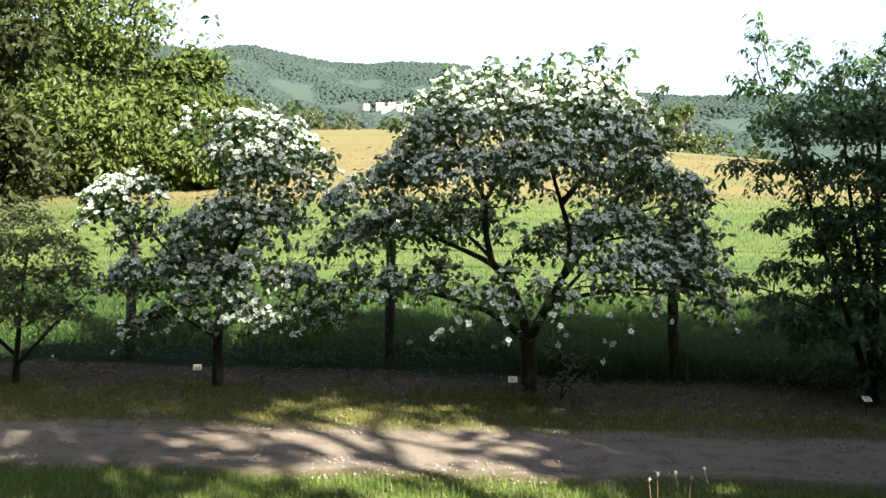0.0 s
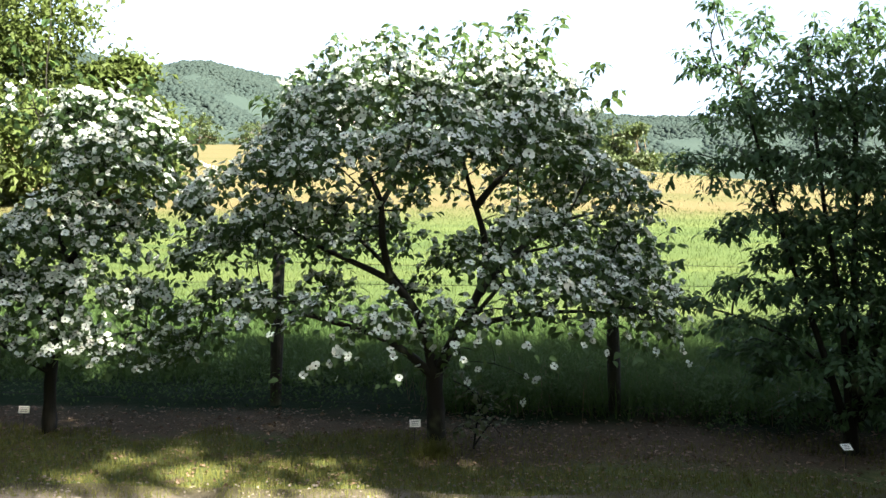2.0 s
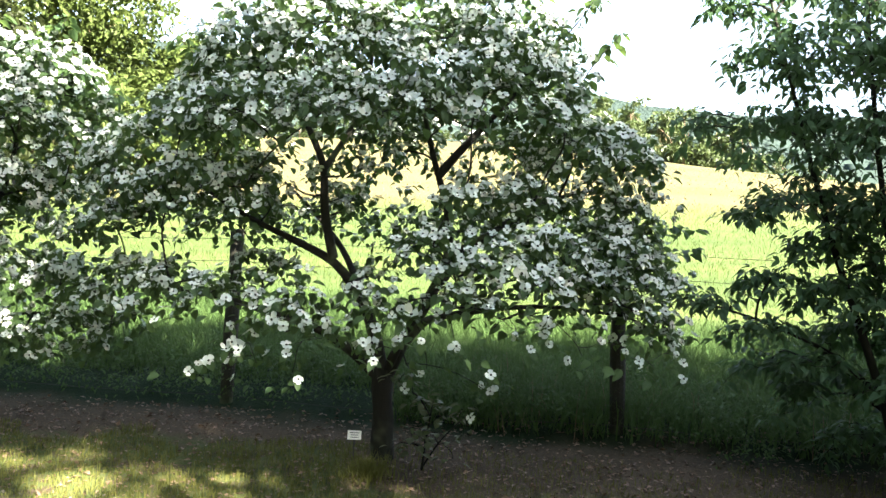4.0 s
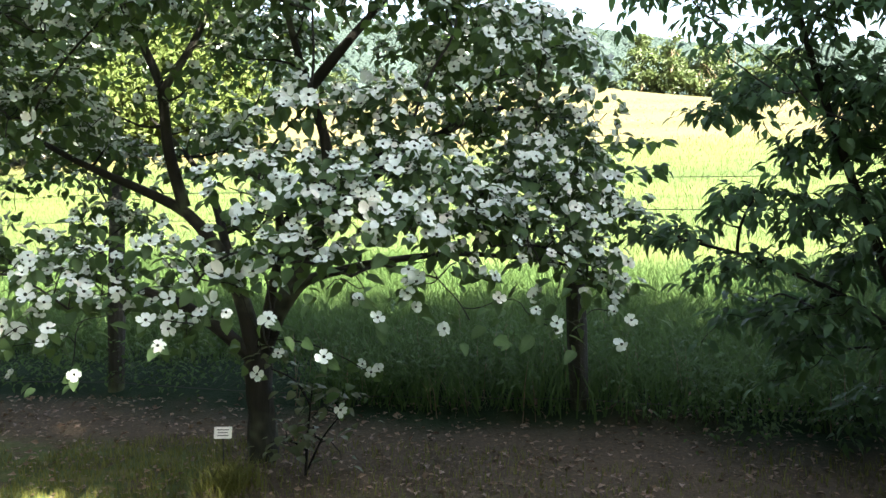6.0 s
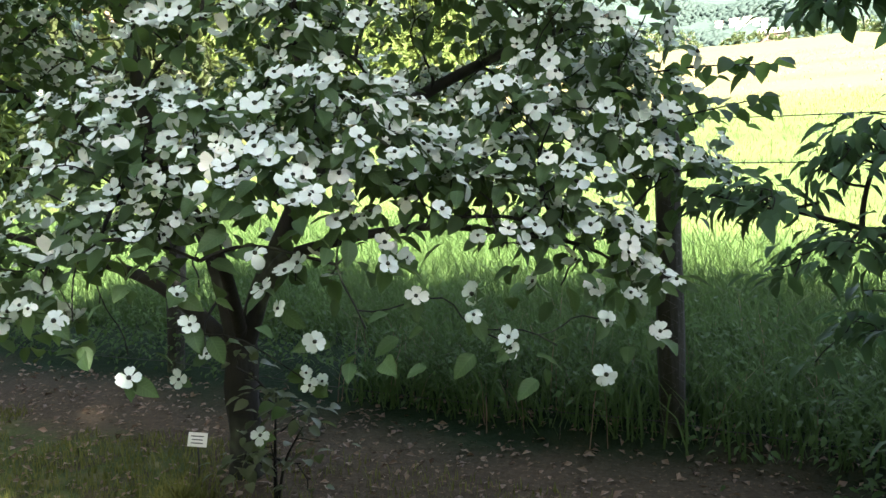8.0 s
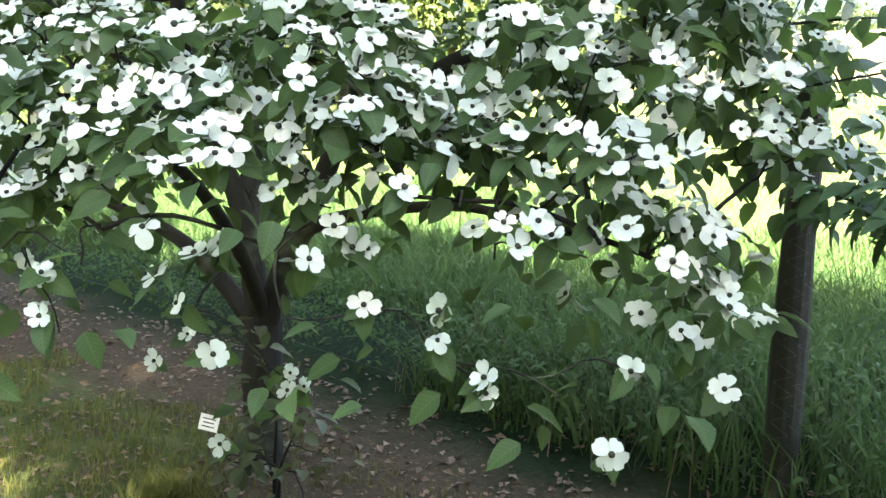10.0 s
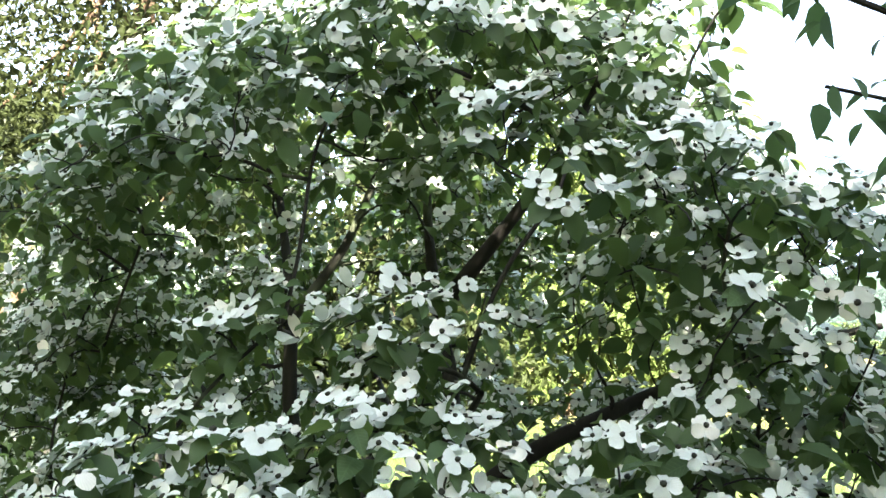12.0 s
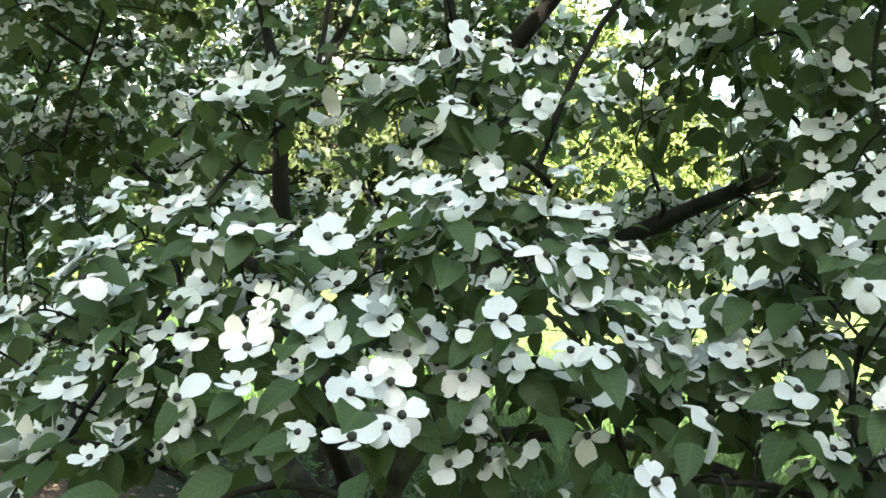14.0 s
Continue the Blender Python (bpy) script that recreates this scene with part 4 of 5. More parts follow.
leafy_tree(
    "shrub", "loose grey-green shrub with spreading branches by the fence",
    [(P((-4.35, 8.50, 0.5), (-4.35, 8.5, 0.9), (-4.30, 8.45, 1.5), (-4.2, 8.4, 2.2)), 0.035, 0.008),
     (P((-4.35, 8.5, 0.8), (-3.9, 8.4, 1.25), (-3.55, 8.3, 1.55)), 0.022, 0.006),
     (P((-4.35, 8.5, 0.9), (-4.9, 8.4, 1.4), (-5.5, 8.3, 1.8)), 0.022, 0.006)],
    [(-4.30, 8.30, 2.30, 0.40, 0.12), (-3.90, 8.25, 2.05, 0.36, 0.10), (-4.60, 8.30, 2.00, 0.45, 0.12), (-3.72, 8.30, 1.74, 0.30, 0.10), (-4.15, 8.20, 1.70, 0.40, 0.12), (-4.75, 8.30, 1.66, 0.45, 0.14), (-3.85, 8.20, 1.42, 0.36, 0.10), (-4.40, 8.20, 1.36, 0.42, 0.12), (-5.30, 8.35, 1.90, 0.60, 0.20), (-5.40, 8.30, 1.45, 0.60, 0.20)],
    (-4.35, 8.5), 170, 37, M_SHRUB, 9, 0.066, radius=0.05, droop=0.3, category="shrub")

# suckers with leaves at the foot of the great dogwood
leafy_tree(
    "sapling", "low leafy shoots at the foot of the dogwood", [(P((1.10, 8.3, 0.5), (1.12, 8.25, 0.75), (1.17, 8.2, 1.05)), 0.010, 0.003), (P((1.10, 8.3, 0.6), (1.22, 8.18, 0.8), (1.36, 8.10, 0.95)), 0.007, 0.003)],
    [(1.12, 8.24, 1.02, 0.13, 0.10), (1.02, 8.20, 0.80, 0.11, 0.08), (1.20, 8.15, 0.84, 0.11, 0.08), (1.36, 8.10, 0.95, 0.08, 0.08), (0.95, 8.24, 1.14, 0.09, 0.08)], (1.05, 8.28), 150, 41, M_SHRUB, 5, 0.060, (LEAF_V, LEAF_F), 0.04, 0.4, category="sapling")


def big_tree(name, label, x, y, tall, crown, n_clumps, per, size, seed, leaf_mat, bark, trunk_r=0.22, lean=(0, 0), group="", loose=0.055):
    """A full-grown tree: trunk, limbs and a ragged crown of many small leaves. crown: lobes relative to the foot."""
    rng = np.random.default_rng(seed)
    z0 = float(height(x, y)) - 0.1
    root = tagged(new(name), label, "tree", group)
    top = np.array([x + lean[0], y + lean[1], z0 + tall * 0.82])
    line = bend((x, y, z0), top, rng, steps=10, wander=0.02)
    ells = [(x + a, y + b, z0 + c, d, e, f) for a, b, c, d, e, f in crown]
    ps, ns = sample_crown(ells, n_clumps, rng, 0.6, 0.55, 0.45)
    v, f = tube(line, np.linspace(trunk_r, trunk_r * 0.2, 10) + trunk_r * 0.5 * np.exp(-np.linspace(0, 12, 10)), 10)
    child("trunk", mesh_of("trunk", v, f, bark, smooth=True), root)
    for k in range(9):
        s = line[rng.integers(3, 9)]
        e = ps[rng.integers(0, len(ps))]
        ln = bend(s, e, rng, sag=-0.3, steps=7, wander=0.06)
        v, f = tube(ln, np.linspace(trunk_r * 0.35, 0.02, 7), 6)
        child("limb", mesh_of("limb", v, f, bark, smooth=True), root)
    bv, bf = small_leaf()
    n = len(ps) * per
    c, nn = np.repeat(ps, per, 0), np.repeat(ns, per, 0)
    spread = loose * tall * rng.uniform(0.5, 1.3, (len(ps), 1)).repeat(per, 0)
    off = rng.normal(0, 1, (n, 3)) * spread * (1, 1, 0.55)
    d = rng.normal(0, 1, (n, 3)) + nn * 0.5 - (0, 0, 0.4)
    up = nn * 0.7 + (0, 0, 0.8) + rng.normal(0, 0.5, (n, 3))
    v, f = strew(bv, bf, rot_along(d, up), c + off, rng.uniform(0.6, 1.3, n) * size)
    tagged(child("crown", mesh_of("crown", v, f, leaf_mat), root), kind="stuff")
    return root


def crown_of(tall, wide, seed, low=0.25):
    rng = np.random.default_rng(seed)
    out = []
    for k in range(9):
        h = rng.uniform(low + 0.12, 0.86)
        r = wide * (0.35 + 0.65 * math.sin(math.pi * min(1, (h - low) / (1 - low) * 0.8 + 0.2)))
        a = rng.uniform(0, 6.28)
        out.append((0.55 * r * math.cos(a), 0.55 * r * math.sin(a), h * tall, 0.55 * r, 0.55 * r, 0.15 * tall))
    out.append((0, 0, 0.84 * tall, 0.4 * wide, 0.4 * wide, 0.15 * tall))
    if low < 0.1:
        for k in range(6):
            out.append((0.55 * wide * math.cos(k * 1.05), 0.55 * wide * math.sin(k * 1.05), 0.20 * tall, 0.5 * wide, 0.5 * wide, 0.17 * tall))
    return out


# Sunlit trees at the west end of the meadow.
for k, (x, y, tall, wide, mat, low) in enumerate([(-17.2, 33.0, 13.0, 4.2, M_BG1, 0.02), (-23.5, 31.0, 15.0, 4.8, M_BG1, 0.05), (-12.3, 35.0, 6.0, 2.0, M_BG1, 0.0), (-27.0, 25.0, 13.0, 4.8, M_BG1, 0.05), (-15.5, 22.0, 9.5, 3.6, M_BG2, 0.04), (-19.0, 16.5, 10.0, 3.8, M_BG1, 0.05), (-17.5, 11.5, 9.0, 3.6, M_BG2, 0.05), (-13.0, 14.0, 7.0, 2.8, M_BG1, 0.03)]):
    big_tree("broadleaf_tree", "tall sunlit green broadleaf tree at the field's edge", x, y, tall, crown_of(tall, wide, 50 + k, low), 520, 50, 0.31, 60 + k, mat, M_BARKBG, 0.24, group="trees at the field edge")
big_tree("birch_tree", "fine-leaved tree with sunlit ruddy bark", -9.5, 10.3, 12.0, crown_of(12.0, 3.6, 71, 0.2), 300, 70, 0.14, 72, M_BG2, M_BIRCHBARK, 0.20, (1.4, 0.3))

# Trees far up the field.
for k, (x, y, tall, wide) in enumerate([(13.0, 206.0, 13.0, 5.0), (19.5, 204.0, 14.5, 5.5), (26.0, 203.0, 13.0, 5.0), (32.0, 205.0, 14.0, 5.5), (39.0, 204.0, 12.5, 5.0), (44.5, 202.0, 13.0, 4.5), (50.0, 232.0, 8.0, 6.0), (60.0, 234.0, 9.0, 6.0), (70.0, 232.0, 8.0, 6.0), (-62.0, 214.0, 8.0, 6.0), (-48.0, 218.0, 7.0, 6.0), (-75.0, 212.0, 9.0, 6.0)]):
    big_tree("field_tree", "small broadleaf tree standing far up the field", x, y, tall, crown_of(tall, wide, 80 + k, 0.05), 55, 30, 0.09 * tall, 90 + k, M_FARLEAF, M_BARKBG, 0.02 * tall, group="trees up the field")

for k in range(11):
    x = -78.0 + 8.6 * k + 2.0 * math.sin(k * 2.3)
    tall = 3.6 + 1.2 * math.sin(k * 1.7)
    big_tree("hedge_bush", "low green hedge bush along the top of the field", x, 216.0 + 2 * math.sin(k), tall, crown_of(tall, 4.2, 180 + k, 0.0), 36, 30, 0.56, 200 + k, M_FARLEAF, M_BARKBG, 0.08, group="hedge along the field top")

# Tall trees on the lawn behind, out of view, whose crowns shade the track.
for k, (x, y, tall, wide, n) in enumerate([(3.3, -4.5, 13.0, 3.0, 82), (15.4, -4.8, 13.2, 3.8, 130), (20.0, -4.2, 13.4, 4.2, 200), (26.0, -4.6, 14.0, 4.6, 260), (10.6, 3.0, 7.4, 3.4, 260), (9.1, 0.6, 9.0, 3.2, 95), (6.8, 2.0, 4.4, 2.4, 260)]):
    big_tree("shade_tree", "tall unseen broadleaf tree on the lawn casting dappled shade", x, y, tall, crown_of(tall, wide, 120 + k, 0.3), n, 42, 0.36, 130 + k, M_FARLEAF, M_BARKBG, 0.25, group="shade trees on the lawn")

# Unseen trees added behind the walker to cut skylight on track and verge.
for k, (x, y, tall, wide) in enumerate([(-8.5, -1.5, 12.0, 4.6), (-4.5, -8.0, 14.0, 5.0), (-13.5, 2.0, 12.0, 4.2), (-11.0, -8.0, 14.0, 5.0), (1.0, -13.0, 15.0, 5.0)]):
    big_tree("sky_blocker_tree", "dense unseen broadleaf tree added on the lawn to block skylight", x, y, tall, crown_of(tall, wide, 150 + k, 0.1), 130, 34, 0.62, 160 + k, M_FARLEAF, M_BARKBG, 0.28, group="trees on the open lawn")
# Out of view too; crown lobes are set to steer sun onto verge and tree tops.
big_tree("shade_tree", "tall unseen broadleaf tree on the lawn casting dappled shade", 8.8, -4.5, 14.8, [(-2.8, 0.0, 11.8, 1.7, 1.0, 0.6), (-1.3, 0.8, 12.5, 1.1, 0.9, 0.15), (-0.5, 0.9, 11.75, 1.8, 1.2, 0.35), (1.8, 0.7, 12.05, 1.9, 1.2, 0.4), (4.0, 0.7, 12.2, 1.8, 1.2, 1.0), (2.7, 0.7, 11.8, 1.3, 1.0, 0.7), (3.6, 0.9, 11.9, 1.3, 1.0, 0.7), (-0.7, -1.2, 12.0, 1.3, 0.8, 0.5), (-2.2, -1.2, 12.0, 1.2, 0.8, 0.5)], 168, 44, 0.27, 376, M_FARLEAF, M_BARKBG, 0.22, group="shade trees on the lawn", loose=0.028)
# Added thin crown, unseen, that screens the great dogwood's skirt from sun.
big_tree("shade_tree", "tall unseen broadleaf tree on the lawn casting dappled shade", 9.9, -3.2, 12.5, [(-0.95, 0.0, 10.82, 1.0, 0.22, 0.10), (-2.4, -0.5, 10.9, 0.9, 0.25, 0.14), (-0.4, 0.4, 11.3, 1.2, 0.4, 0.2)], 44, 50, 0.20, 377, M_FARLEAF, M_BARKBG, 0.16, group="shade trees on the lawn", loose=0.014)
big_tree("shade_tree", "tall unseen broadleaf tree on the lawn casting dappled shade", 6.7, -8.2, 13.2, [(-2.0, 0, 11.4, 1.5, 1.0, 0.9), (0.0, 0.2, 11.8, 1.5, 1.2, 0.9), (1.6, 0.0, 11.5, 1.3, 1.2, 0.8)], 28, 60, 0.27, 378, M_FARLEAF, M_BARKBG, 0.22, group="shade trees on the lawn")

# Added canopy, unseen, that darkens the right end of the track.
big_tree("shade_tree", "tall unseen broadleaf tree on the lawn casting dappled shade", 10.5, 1.2, 8.0, [(-2.6, 2.0, 4.2, 1.6, 1.4, 0.8), (-2.4, 0.0, 5.2, 1.8, 1.6, 1.0), (0.0, 1.5, 4.6, 2.0, 1.6, 1.0), (0.0, -1.5, 6.4, 2.2, 1.8, 1.3), (2.5, 0.5, 5.4, 2.0, 2.0, 1.3), (2.5, 2.5, 4.2, 2.0, 1.5, 0.9), (-1.5, -2.0, 6.6, 1.8, 1.6, 1.2)], 215, 46, 0.36, 381, M_FARLEAF, M_BARKBG, 0.26, group="shade trees on the lawn")
# Unseen low tree added to block eastern sky and sun from the track.
big_tree("shade_tree", "low dense unseen tree added on the lawn to cast deep shade", 6.9, 5.2, 4.4, [(-0.4, 0.2, 1.6, 1.4, 1.3, 1.0), (0.6, -0.4, 2.2, 1.5, 1.4, 1.1), (0.0, 0.4, 3.0, 1.3, 1.2, 0.8), (1.6, 0.6, 1.8, 1.4, 1.4, 1.1), (-1.1, -1.4, 2.8, 1.4, 1.3, 0.8)], 220, 46, 0.20, 385, M_FARLEAF, M_BARKBG, 0.14, group="shade trees on the lawn")


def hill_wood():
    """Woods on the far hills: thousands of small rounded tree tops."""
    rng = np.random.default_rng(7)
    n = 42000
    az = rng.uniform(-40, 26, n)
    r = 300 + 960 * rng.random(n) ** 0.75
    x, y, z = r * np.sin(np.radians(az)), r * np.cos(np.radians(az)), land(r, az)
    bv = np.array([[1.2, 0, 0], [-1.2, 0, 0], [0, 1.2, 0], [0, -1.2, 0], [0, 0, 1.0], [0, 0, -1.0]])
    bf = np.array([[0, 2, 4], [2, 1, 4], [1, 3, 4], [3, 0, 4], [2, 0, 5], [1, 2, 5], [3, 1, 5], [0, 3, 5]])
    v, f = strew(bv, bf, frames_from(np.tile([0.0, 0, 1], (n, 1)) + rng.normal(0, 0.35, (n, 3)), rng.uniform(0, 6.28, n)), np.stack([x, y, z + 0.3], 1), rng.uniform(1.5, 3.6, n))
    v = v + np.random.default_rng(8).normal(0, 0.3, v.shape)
    return tagged(new("hill_wood", mesh_of("hill_wood", v, f, M_HILL, smooth=True)), "green wood covering the far hills, with blue haze mixed into its colour", "wood", kind="stuff")


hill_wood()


def house(name, label, x, y, z, turn, wide, deep, wall, ridge, group, wall_mat=M_WALL, roof_mat=M_ROOF):
    root = tagged(new(name), label, "house" if name == "house" else "barn", group)
    root.matrix_basis = pose(x, y, z, 0, 0, turn)
    a, b = wide / 2, deep / 2
    v = np.array([[-a, -b, -3], [a, -b, -3], [a, b, -3], [-a, b, -3], [-a, -b, wall], [a, -b, wall], [a, b, wall], [-a, b, wall], [-a, 0, ridge], [a, 0, ridge]], float)
    f4 = np.array([[0, 1, 5, 4], [2, 3, 7, 6]])
    f5 = np.array([[1, 2, 6, 9, 5], [3, 0, 4, 8, 7]])
    walls = child("wall", mesh_of("wall", v, [f4, f5], wall_mat), root)
    o, t = 0.5, 0.25
    slope = (ridge - wall) / b
    for sgn in (-1, 1):
        e = [(-a - o, sgn * (b + o), wall - o * slope), (a + o, sgn * (b + o), wall - o * slope), (a + o, 0, ridge), (-a - o, 0, ridge)]
        v = np.array(e + [(p[0], p[1], p[2] + t) for p in e])
        child("roof", mesh_of("roof", v, np.array([[0, 3, 2, 1], [4, 5, 6, 7], [0, 1, 5, 4], [1, 2, 6, 5], [2, 3, 7, 6], [3, 0, 4, 7]]), roof_mat), root)
    n = max(2, int(wide / 3.2))
    for k in range(n):
        wx = -a + (k + 0.5) * wide / n
        v, f = box(wx - 0.55, -b - 0.06, 1.0, wx + 0.55, -b + 0.02, min(2.5, wall - 0.4))
        child("window", mesh_of("window", v, f, M_TAGINK), walls)
    return root


def box(x0, y0, z0, x1, y1, z1):
    v = np.array([[x, y, z] for z in (z0, z1) for y in (y0, y1) for x in (x0, x1)], float)
    f = np.array([[0, 2, 3, 1], [4, 5, 7, 6], [0, 1, 5, 4], [2, 6, 7, 3], [0, 4, 6, 2], [1, 3, 7, 5]])
    return v, f


for k, az in enumerate([-8.5, -7.6, -7.2, -6.8, -6.3, -5.8]):
    rs = np.arange(320.0, 1200.0, 5.0)
    up = np.degrees(np.arctan2(land(rs, np.full(len(rs), az)) + 2.0, rs))
    rr = float(rs[np.argmax(up > 12.35 + 0.16 * math.sin(k * 2.4))]) - 6
    house("house", "small pale far-off house on the wooded hillside", rr * math.sin(radians(az)), rr * math.cos(radians(az)), float(land(rr, az)) + 4.0, 20 * math.sin(k * 3.1), 5.0 + 1.5 * math.sin(k), 4.0, 2.6, 4.2, "hillside houses")
house("barn", "long low barn with a pale roof at the field top", -18.0, 222.0, float(height(-18.0, 222.0)), 4, 6.0, 4.5, 1.6, 2.8, "", M_BARN, M_BARNROOF)


# ---- grass ----
def blades(name, label, xs, ys, tall, wide, mat, seed, lean=0.35, category="grass"):
    rng = np.random.default_rng(seed)
    n = len(xs)
    zs = height(xs, ys) - 0.01
    h = rng.uniform(0.55, 1.2, n) * tall
    a = rng.uniform(0, 6.28, n)
    d = np.stack([np.cos(a), np.sin(a), 0 * a], 1)
    side = np.stack([-np.sin(a), np.cos(a), 0 * a], 1) * (wide * rng.uniform(0.6, 1.4, n))[:, None] * 0.5
    base = np.stack([xs, ys, zs], 1)
    l = (rng.uniform(0.2, 1.6, n) * lean * h)[:, None]
    up = np.array([[0, 0, 1.0]]) * h[:, None]
    v = np.stack([base - side, base + side, base + up * 0.55 + d * l * 0.35 + side * 0.8, base + up * 0.55 + d * l * 0.35 - side * 0.8, base + up * 0.96 + d * l], 1).reshape(-1, 3)
    i = (np.arange(n) * 5)[:, None]
    f4 = i + np.array([[0, 1, 2, 3]])
    f3 = i + np.array([[3, 2, 4]])
    return tagged(new(name, mesh_of(name, v, [f4, f3], mat)), label, category, kind="stuff")


rng = np.random.default_rng(5)


def patchy(n, x0, x1, y0, y1, scale, cut, r):
    """Places in a stretch, kept where a slow noise is high."""
    xs, ys = r.uniform(x0, x1, n * 2), r.uniform(y0, y1, n * 2)
    keep = np.array([noise.noise((x * scale, y * scale, 3.3)) + 0.35 * noise.noise((x * scale * 3.1, y * scale * 3.1, 7.7)) > cut for x, y in zip(xs, ys)])
    return xs[keep][:n], ys[keep][:n]


x, y = rng.uniform(-5, 5, 30000), 5.50 - np.abs(rng.normal(0, 0.9, 30000))
blades("lawn_grass", "bright green mown lawn along the track", x, y, 0.07, 0.006, M_LAWN, 1)
x, y = patchy(50000, -6, 6, 6.95, 8.75, 0.9, -0.12, rng)
k = (x < 0.7) | (y < 7.75) | (rng.random(len(x)) < 0.30)
x, y = x[k], y[k]
blades("verge_grass", "short thin grass on the shaded verge", x, y, 0.055, 0.005, M_GRASS, 2)
u, w = rng.uniform(-9, 9, 90000), rng.random(90000) ** 0.85
blades("tall_grass", "tall uncut grass behind the wire fence", u, fence_y(u) - 0.15 + np.where(u < 0.7, 0.70, 0.0) + w * 3.1, 0.32, 0.009, M_TALL, 3, lean=0.8)
u = rng.uniform(0.5, 7.0, 340)
blades("dry_stalks", "pale dry grass stalks among the weeds", u, fence_y(u) + rng.uniform(-0.25, 1.1, 340), 0.36, 0.005, M_STRAW, 8, lean=0.5, category="dry grass")
u, w = rng.uniform(-12, 10, 62000), rng.random(62000) ** 1.3
blades("meadow_grass", "sunlit green meadow grass", u * (1 + w), 11.6 + w * 20, 0.11, 0.008, M_MEADOW, 4, lean=0.8)
u, w = rng.uniform(-26, 26, 14000), rng.random(14000) ** 0.7
blades("crop", "ripening golden field crop", u * (1 + w), 29 + w * 60, 0.09, 0.05, plain("crop_blade", (0.090, 0.077, 0.034), 0.8, 0, 0.3, 3), 5, category="crop")

a, w = rng.uniform(0, 6.28, 420), np.abs(rng.normal(0, 0.09, 420))
blades("grass_tuft", "small tuft of grass near the dogwood's foot", 0.80 + w * np.cos(a), 8.10 + w * np.sin(a), 0.13, 0.006, M_GRASS, 6, lean=0.7)


def seed_head(x, y, tall, lean):
    """A plantain's bare stalk with a pale knob."""
    z = float(height(x, y))
    root = tagged(new("seed_head"), "thin grass-edge stalk with a pale seed knob", "weed", "seed heads by the track")
    root.matrix_basis = pose(x, y, z)
    line = np.array([[lean * t * t, 0.01 * t, -0.02 + (tall + 0.02) * t] for t in np.linspace(0, 1, 7)])
    v, f = tube(line, np.full(7, 0.0022), 5)
    child("stalk", mesh_of("stalk", v, f, M_STRAW, smooth=True), root)
    top = np.array([line[-1] + (0, 0, dz) for dz in np.linspace(-0.004, 0.022, 6)])
    v, f = tube(top, [0.002, 0.008, 0.0105, 0.010, 0.007, 0.002], 8)
    child("knob", mesh_of("knob", v, f, M_KNOB, smooth=True), root)


for k, (x, tall, lean) in enumerate([(1.36, 0.215, -0.01), (1.40, 0.235, 0.0), (1.52, 0.26, -0.03), (1.57, 0.22, 0.02), (1.71, 0.265, -0.05), (1.74, 0.15, 0.0)]):
    seed_head(x, 5.0 + 0.03 * math.sin(k * 2.2), tall, lean)

# leaf litter on the verge
n = 6500
x, y = rng.uniform(-5.5, 6, n), rng.uniform(7.3, 9.5, n)
v, f = strew(*small_leaf(0.6, 0.12), frames_from(rng.normal(0, 0.35, (n, 3)) + (0, 0, 1), rng.uniform(0, 6.28, n)), np.stack([x, y, height(x, y) + 0.006], 1), rng.uniform(0.022, 0.055, n))
tagged(new("leaf_litter", mesh_of("leaf_litter", v, f, M_STRAW)), "dry brown fallen leaves under the trees", "leaf litter", kind="stuff")

# weeds at the foot of the fence
n = 620
x = rng.uniform(-6, 6, n)
y = fence_y(x) + np.where(np.abs(x - 2.39) < 0.22, 0.30, -0.12) + np.abs(rng.normal(0, 0.35, n)) - np.where(x > 2.7, 0.35, 0.0)
ps = np.stack([x, y, height(x, y) + rng.uniform(0.05, 0.38, n)], 1)
pl, rt, sz = foliage(ps, np.tile([0, -0.3, 1.0], (n, 1)), rng, 14, 0.10, 0.042, 0.3)
v, f = strew(MID_V, MID_F, rt, pl, sz)
tagged(new("weeds", mesh_of("weeds", v, f, M_TALL, smooth=True)), "dark leafy weeds along the fence foot", "weeds", kind="stuff")

# loose stones on the track
n = 3200
x, y = rng.uniform(-6, 6, n), rng.uniform(5.45, 7.4, n)
bv, bf = box(-0.5, -0.4, -0.25, 0.5, 0.4, 0.3)
bv = bv * np.where(bv[:, 2:3] > 0, 0.7, 1.0)
v, f = strew(bv, bf, frames_from(rng.normal(0, 0.3, (n, 3)) + (0, 0, 1), rng.uniform(0, 6.28, n)), np.stack([x, y, height(x, y) + 0.02], 1), rng.uniform(0.006, 0.022, n))
tagged(new("loose_stones", mesh_of("loose_stones", v, f, M_STONE)), "small loose stones on the gravel", "stones", kind="stuff")


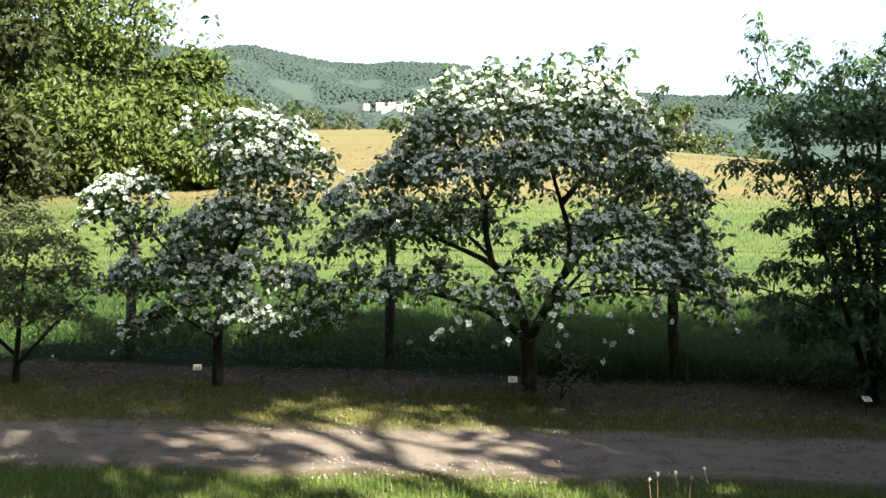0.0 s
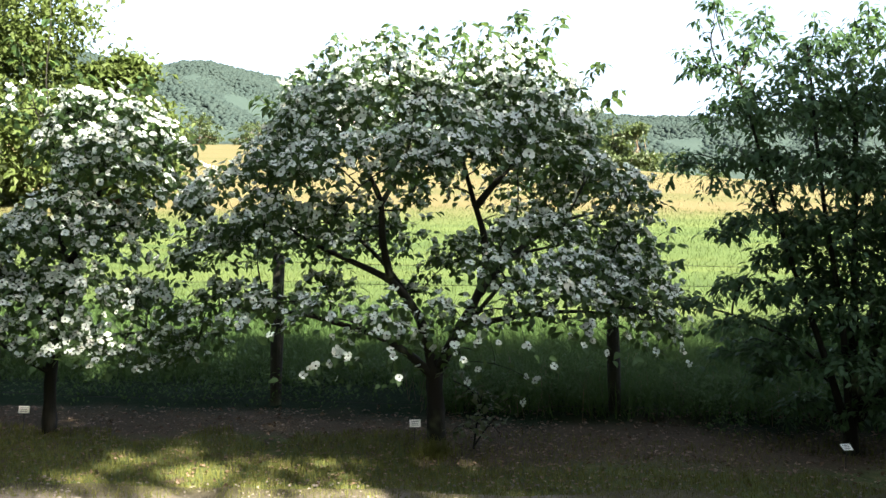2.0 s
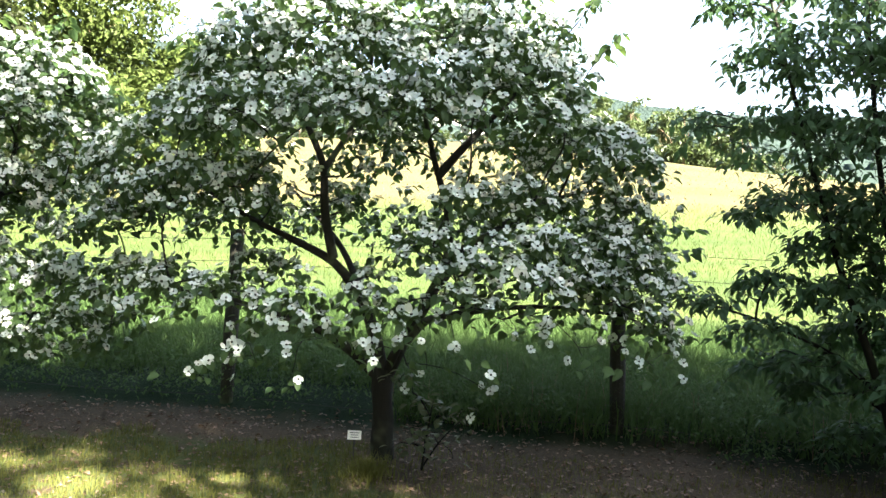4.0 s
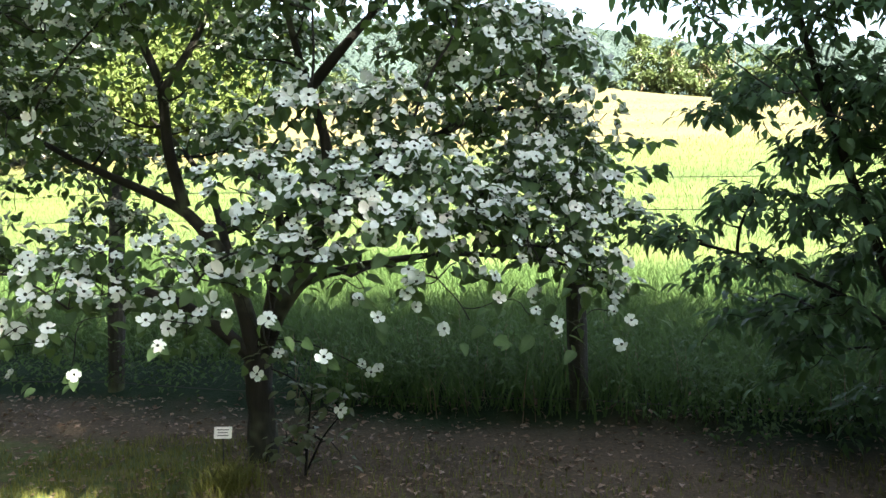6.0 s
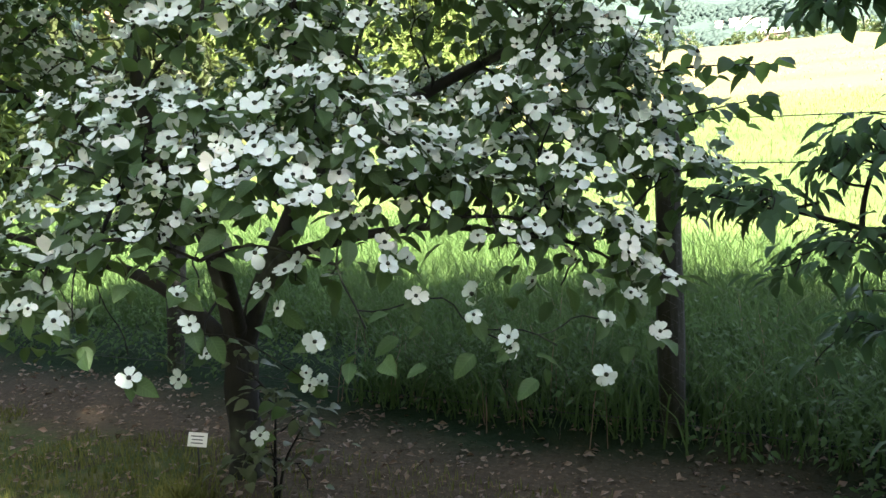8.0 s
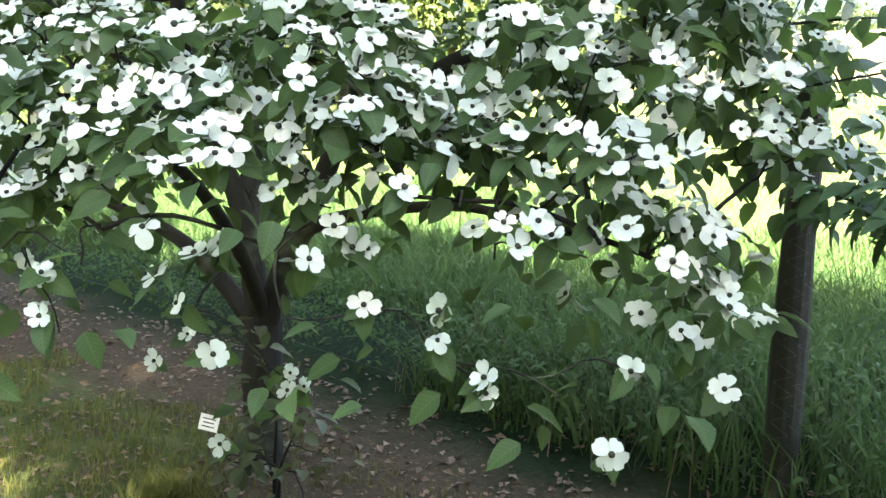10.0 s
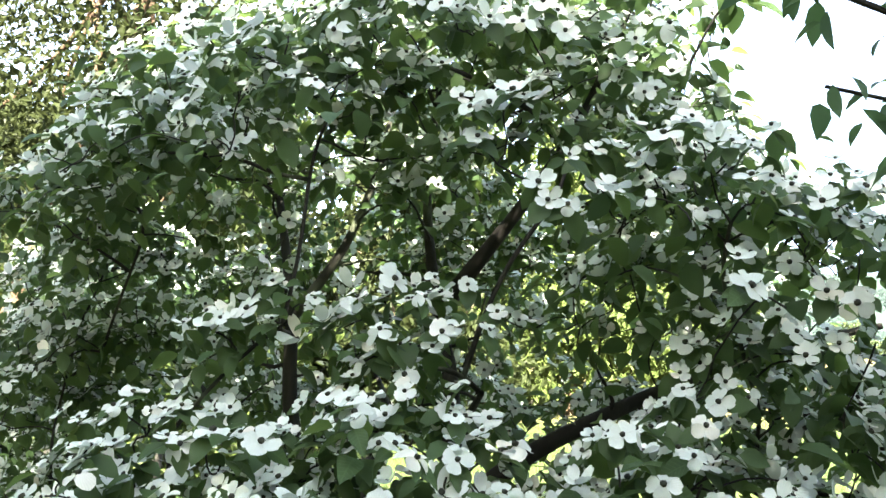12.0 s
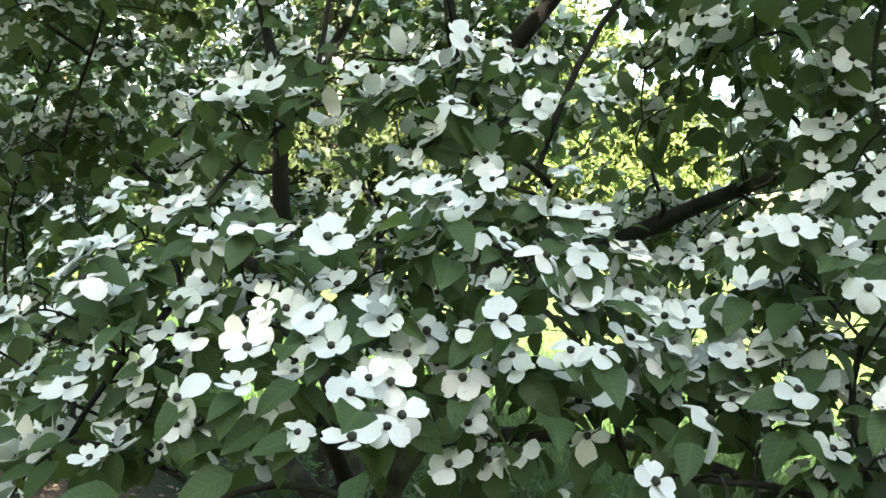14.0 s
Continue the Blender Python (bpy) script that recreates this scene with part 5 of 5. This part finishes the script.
# ---- the fence ----
def build_fence():
    root = tagged(new("fence"), "wire mesh fence on round wooden posts", "fence")
    rng = np.random.default_rng(77)
    xs = [-10.0, -6.9, -3.80, -0.69, 2.39, 5.45, 8.5]
    tops = []
    for i, x in enumerate(xs):
        y = fence_y(x)
        z = float(height(x, y))
        lx, ly = rng.normal(0, 0.02, 2)
        hgt = 1.40
        line = np.array([[x + lx * t, y + ly * t, z - 0.15 + (hgt + 0.15) * t] for t in np.linspace(0, 1, 9)])
        v, f = tube(line, 0.056 + 0.004 * np.sin(np.arange(9) * 1.3 + i), 12)
        cap = np.array([[8 * 12 + k for k in range(12)]])
        child("post", mesh_of("post", v, [f, cap], M_POST, smooth=False), root)
        tops.append(line[-1])

    def wire(h, barbed):
        """One strand stapled along all the posts, sagging between them; its barbs are small twists of wire."""
        line, barbs = [], []
        for a, b in zip(tops[:-1], tops[1:]):
            t = np.linspace(0, 1, 14)[:, None]
            p = a + (b - a) * t + np.array([0, -0.059, h - 1.40]) - np.array([0, 0, 0.03]) * (4 * t * (1 - t))
            line.append(p if not line else p[1:])
            for s in np.arange(0.06, 1, 0.045) if barbed else ():
                c = a + (b - a) * s + np.array([0, -0.059, h - 1.40 - 0.03 * 4 * s * (1 - s)])
                for dz in (1, -1):
                    barbs.append(tube(np.array([c - (0.008, 0, 0.014 * dz), c, c + (0.008, 0, 0.014 * dz)]), [0.001, 0.0018, 0.001], 3))
        line = np.concatenate(line)
        v, f = tube(line, np.full(len(line), 0.0022), 4)
        strand = child("wire", mesh_of("wire", v, f, M_WIRE), root)
        if barbs:
            v, f = join_tubes(barbs)
            tagged(child("barbs", mesh_of("barbs", v, f, M_WIRE), strand), kind="stuff")

    wire(1.32, True)
    wire(1.14, True)
    wire(0.06, False)
    # the mesh: zigzag strands from foot to top
    vs, fs, at = [], [], 0
    pitch = 0.066
    for a, b in zip(tops[1:-1], tops[2:]):
        ln = np.linalg.norm((b - a)[:2])
        for k in range(int(ln / pitch)):
            s = (k + 0.5) * pitch / ln
            c = a + (b - a) * s
            zz = np.arange(0.05, 1.14, pitch / 2)
            dx = np.where(np.arange(len(zz)) % 2 == 0, -0.5, 0.5) * pitch * 1.04
            p = c + ((b - a) / ln) * dx[:, None]
            p[:, 2] = c[2] - 1.40 + zz
            p[:, 1] -= 0.058 + 0.002 * np.sign(dx)
            v, f = tube(p, np.full(len(zz), 0.0008), 3)
            vs.append(v)
            fs.append(f + at)
            at += len(v)
    tagged(child("wire_mesh", mesh_of("wire_mesh", np.concatenate(vs), np.concatenate(fs), M_WIRE), root, "thin diamond wire mesh"), kind="stuff")
    return root


build_fence()


# ---- plant labels ----
def plant_label(x, y, turn, tilt):
    z = float(height(x, y))
    root = tagged(new("plant_label"), "small white plant label on a thin metal stake", "plant label", "plant labels")
    root.matrix_basis = pose(x, y, z, 0, 0, turn)
    v, f = tube(np.array([[0, 0, -0.1], [0, 0, 0.05], [0, -0.01, 0.145]]), [0.004, 0.004, 0.004], 6)
    child("stake", mesh_of("stake", v, f, M_WIRE), root)
    bm = bmesh.new()
    bmesh.ops.create_cube(bm, size=1.0)
    bmesh.ops.scale(bm, vec=(0.088, 0.003, 0.058), verts=bm.verts)
    bmesh.ops.bevel(bm, geom=[e for e in bm.edges], offset=0.001, segments=1, affect="EDGES")
    bmesh.ops.transform(bm, matrix=pose(0, -0.012, 0.165, tilt, 0, 0), verts=bm.verts)
    me = bpy.data.meshes.new("plate")
    bm.to_mesh(me)
    bm.free()
    me.materials.append(M_TAG)
    plate = child("plate", me, root)
    for k, (w, dz) in enumerate([(0.06, 0.014), (0.05, 0.0), (0.056, -0.014)]):
        bv, bf = box(-w / 2, -0.0030, dz - 0.0022, w / 2, -0.0018, dz + 0.0022)
        m = np.array(pose(0, -0.012, 0.165, tilt, 0, 0))
        bv = bv @ m[:3, :3].T + m[:3, 3]
        child("ink_line", mesh_of("ink_line", bv, bf, M_TAGINK), plate)
    return root


plant_label(0.65, 8.36, 12, -14)
plant_label(-2.53, 8.64, 4, -10)
plant_label(3.75, 7.86, 20, -46)
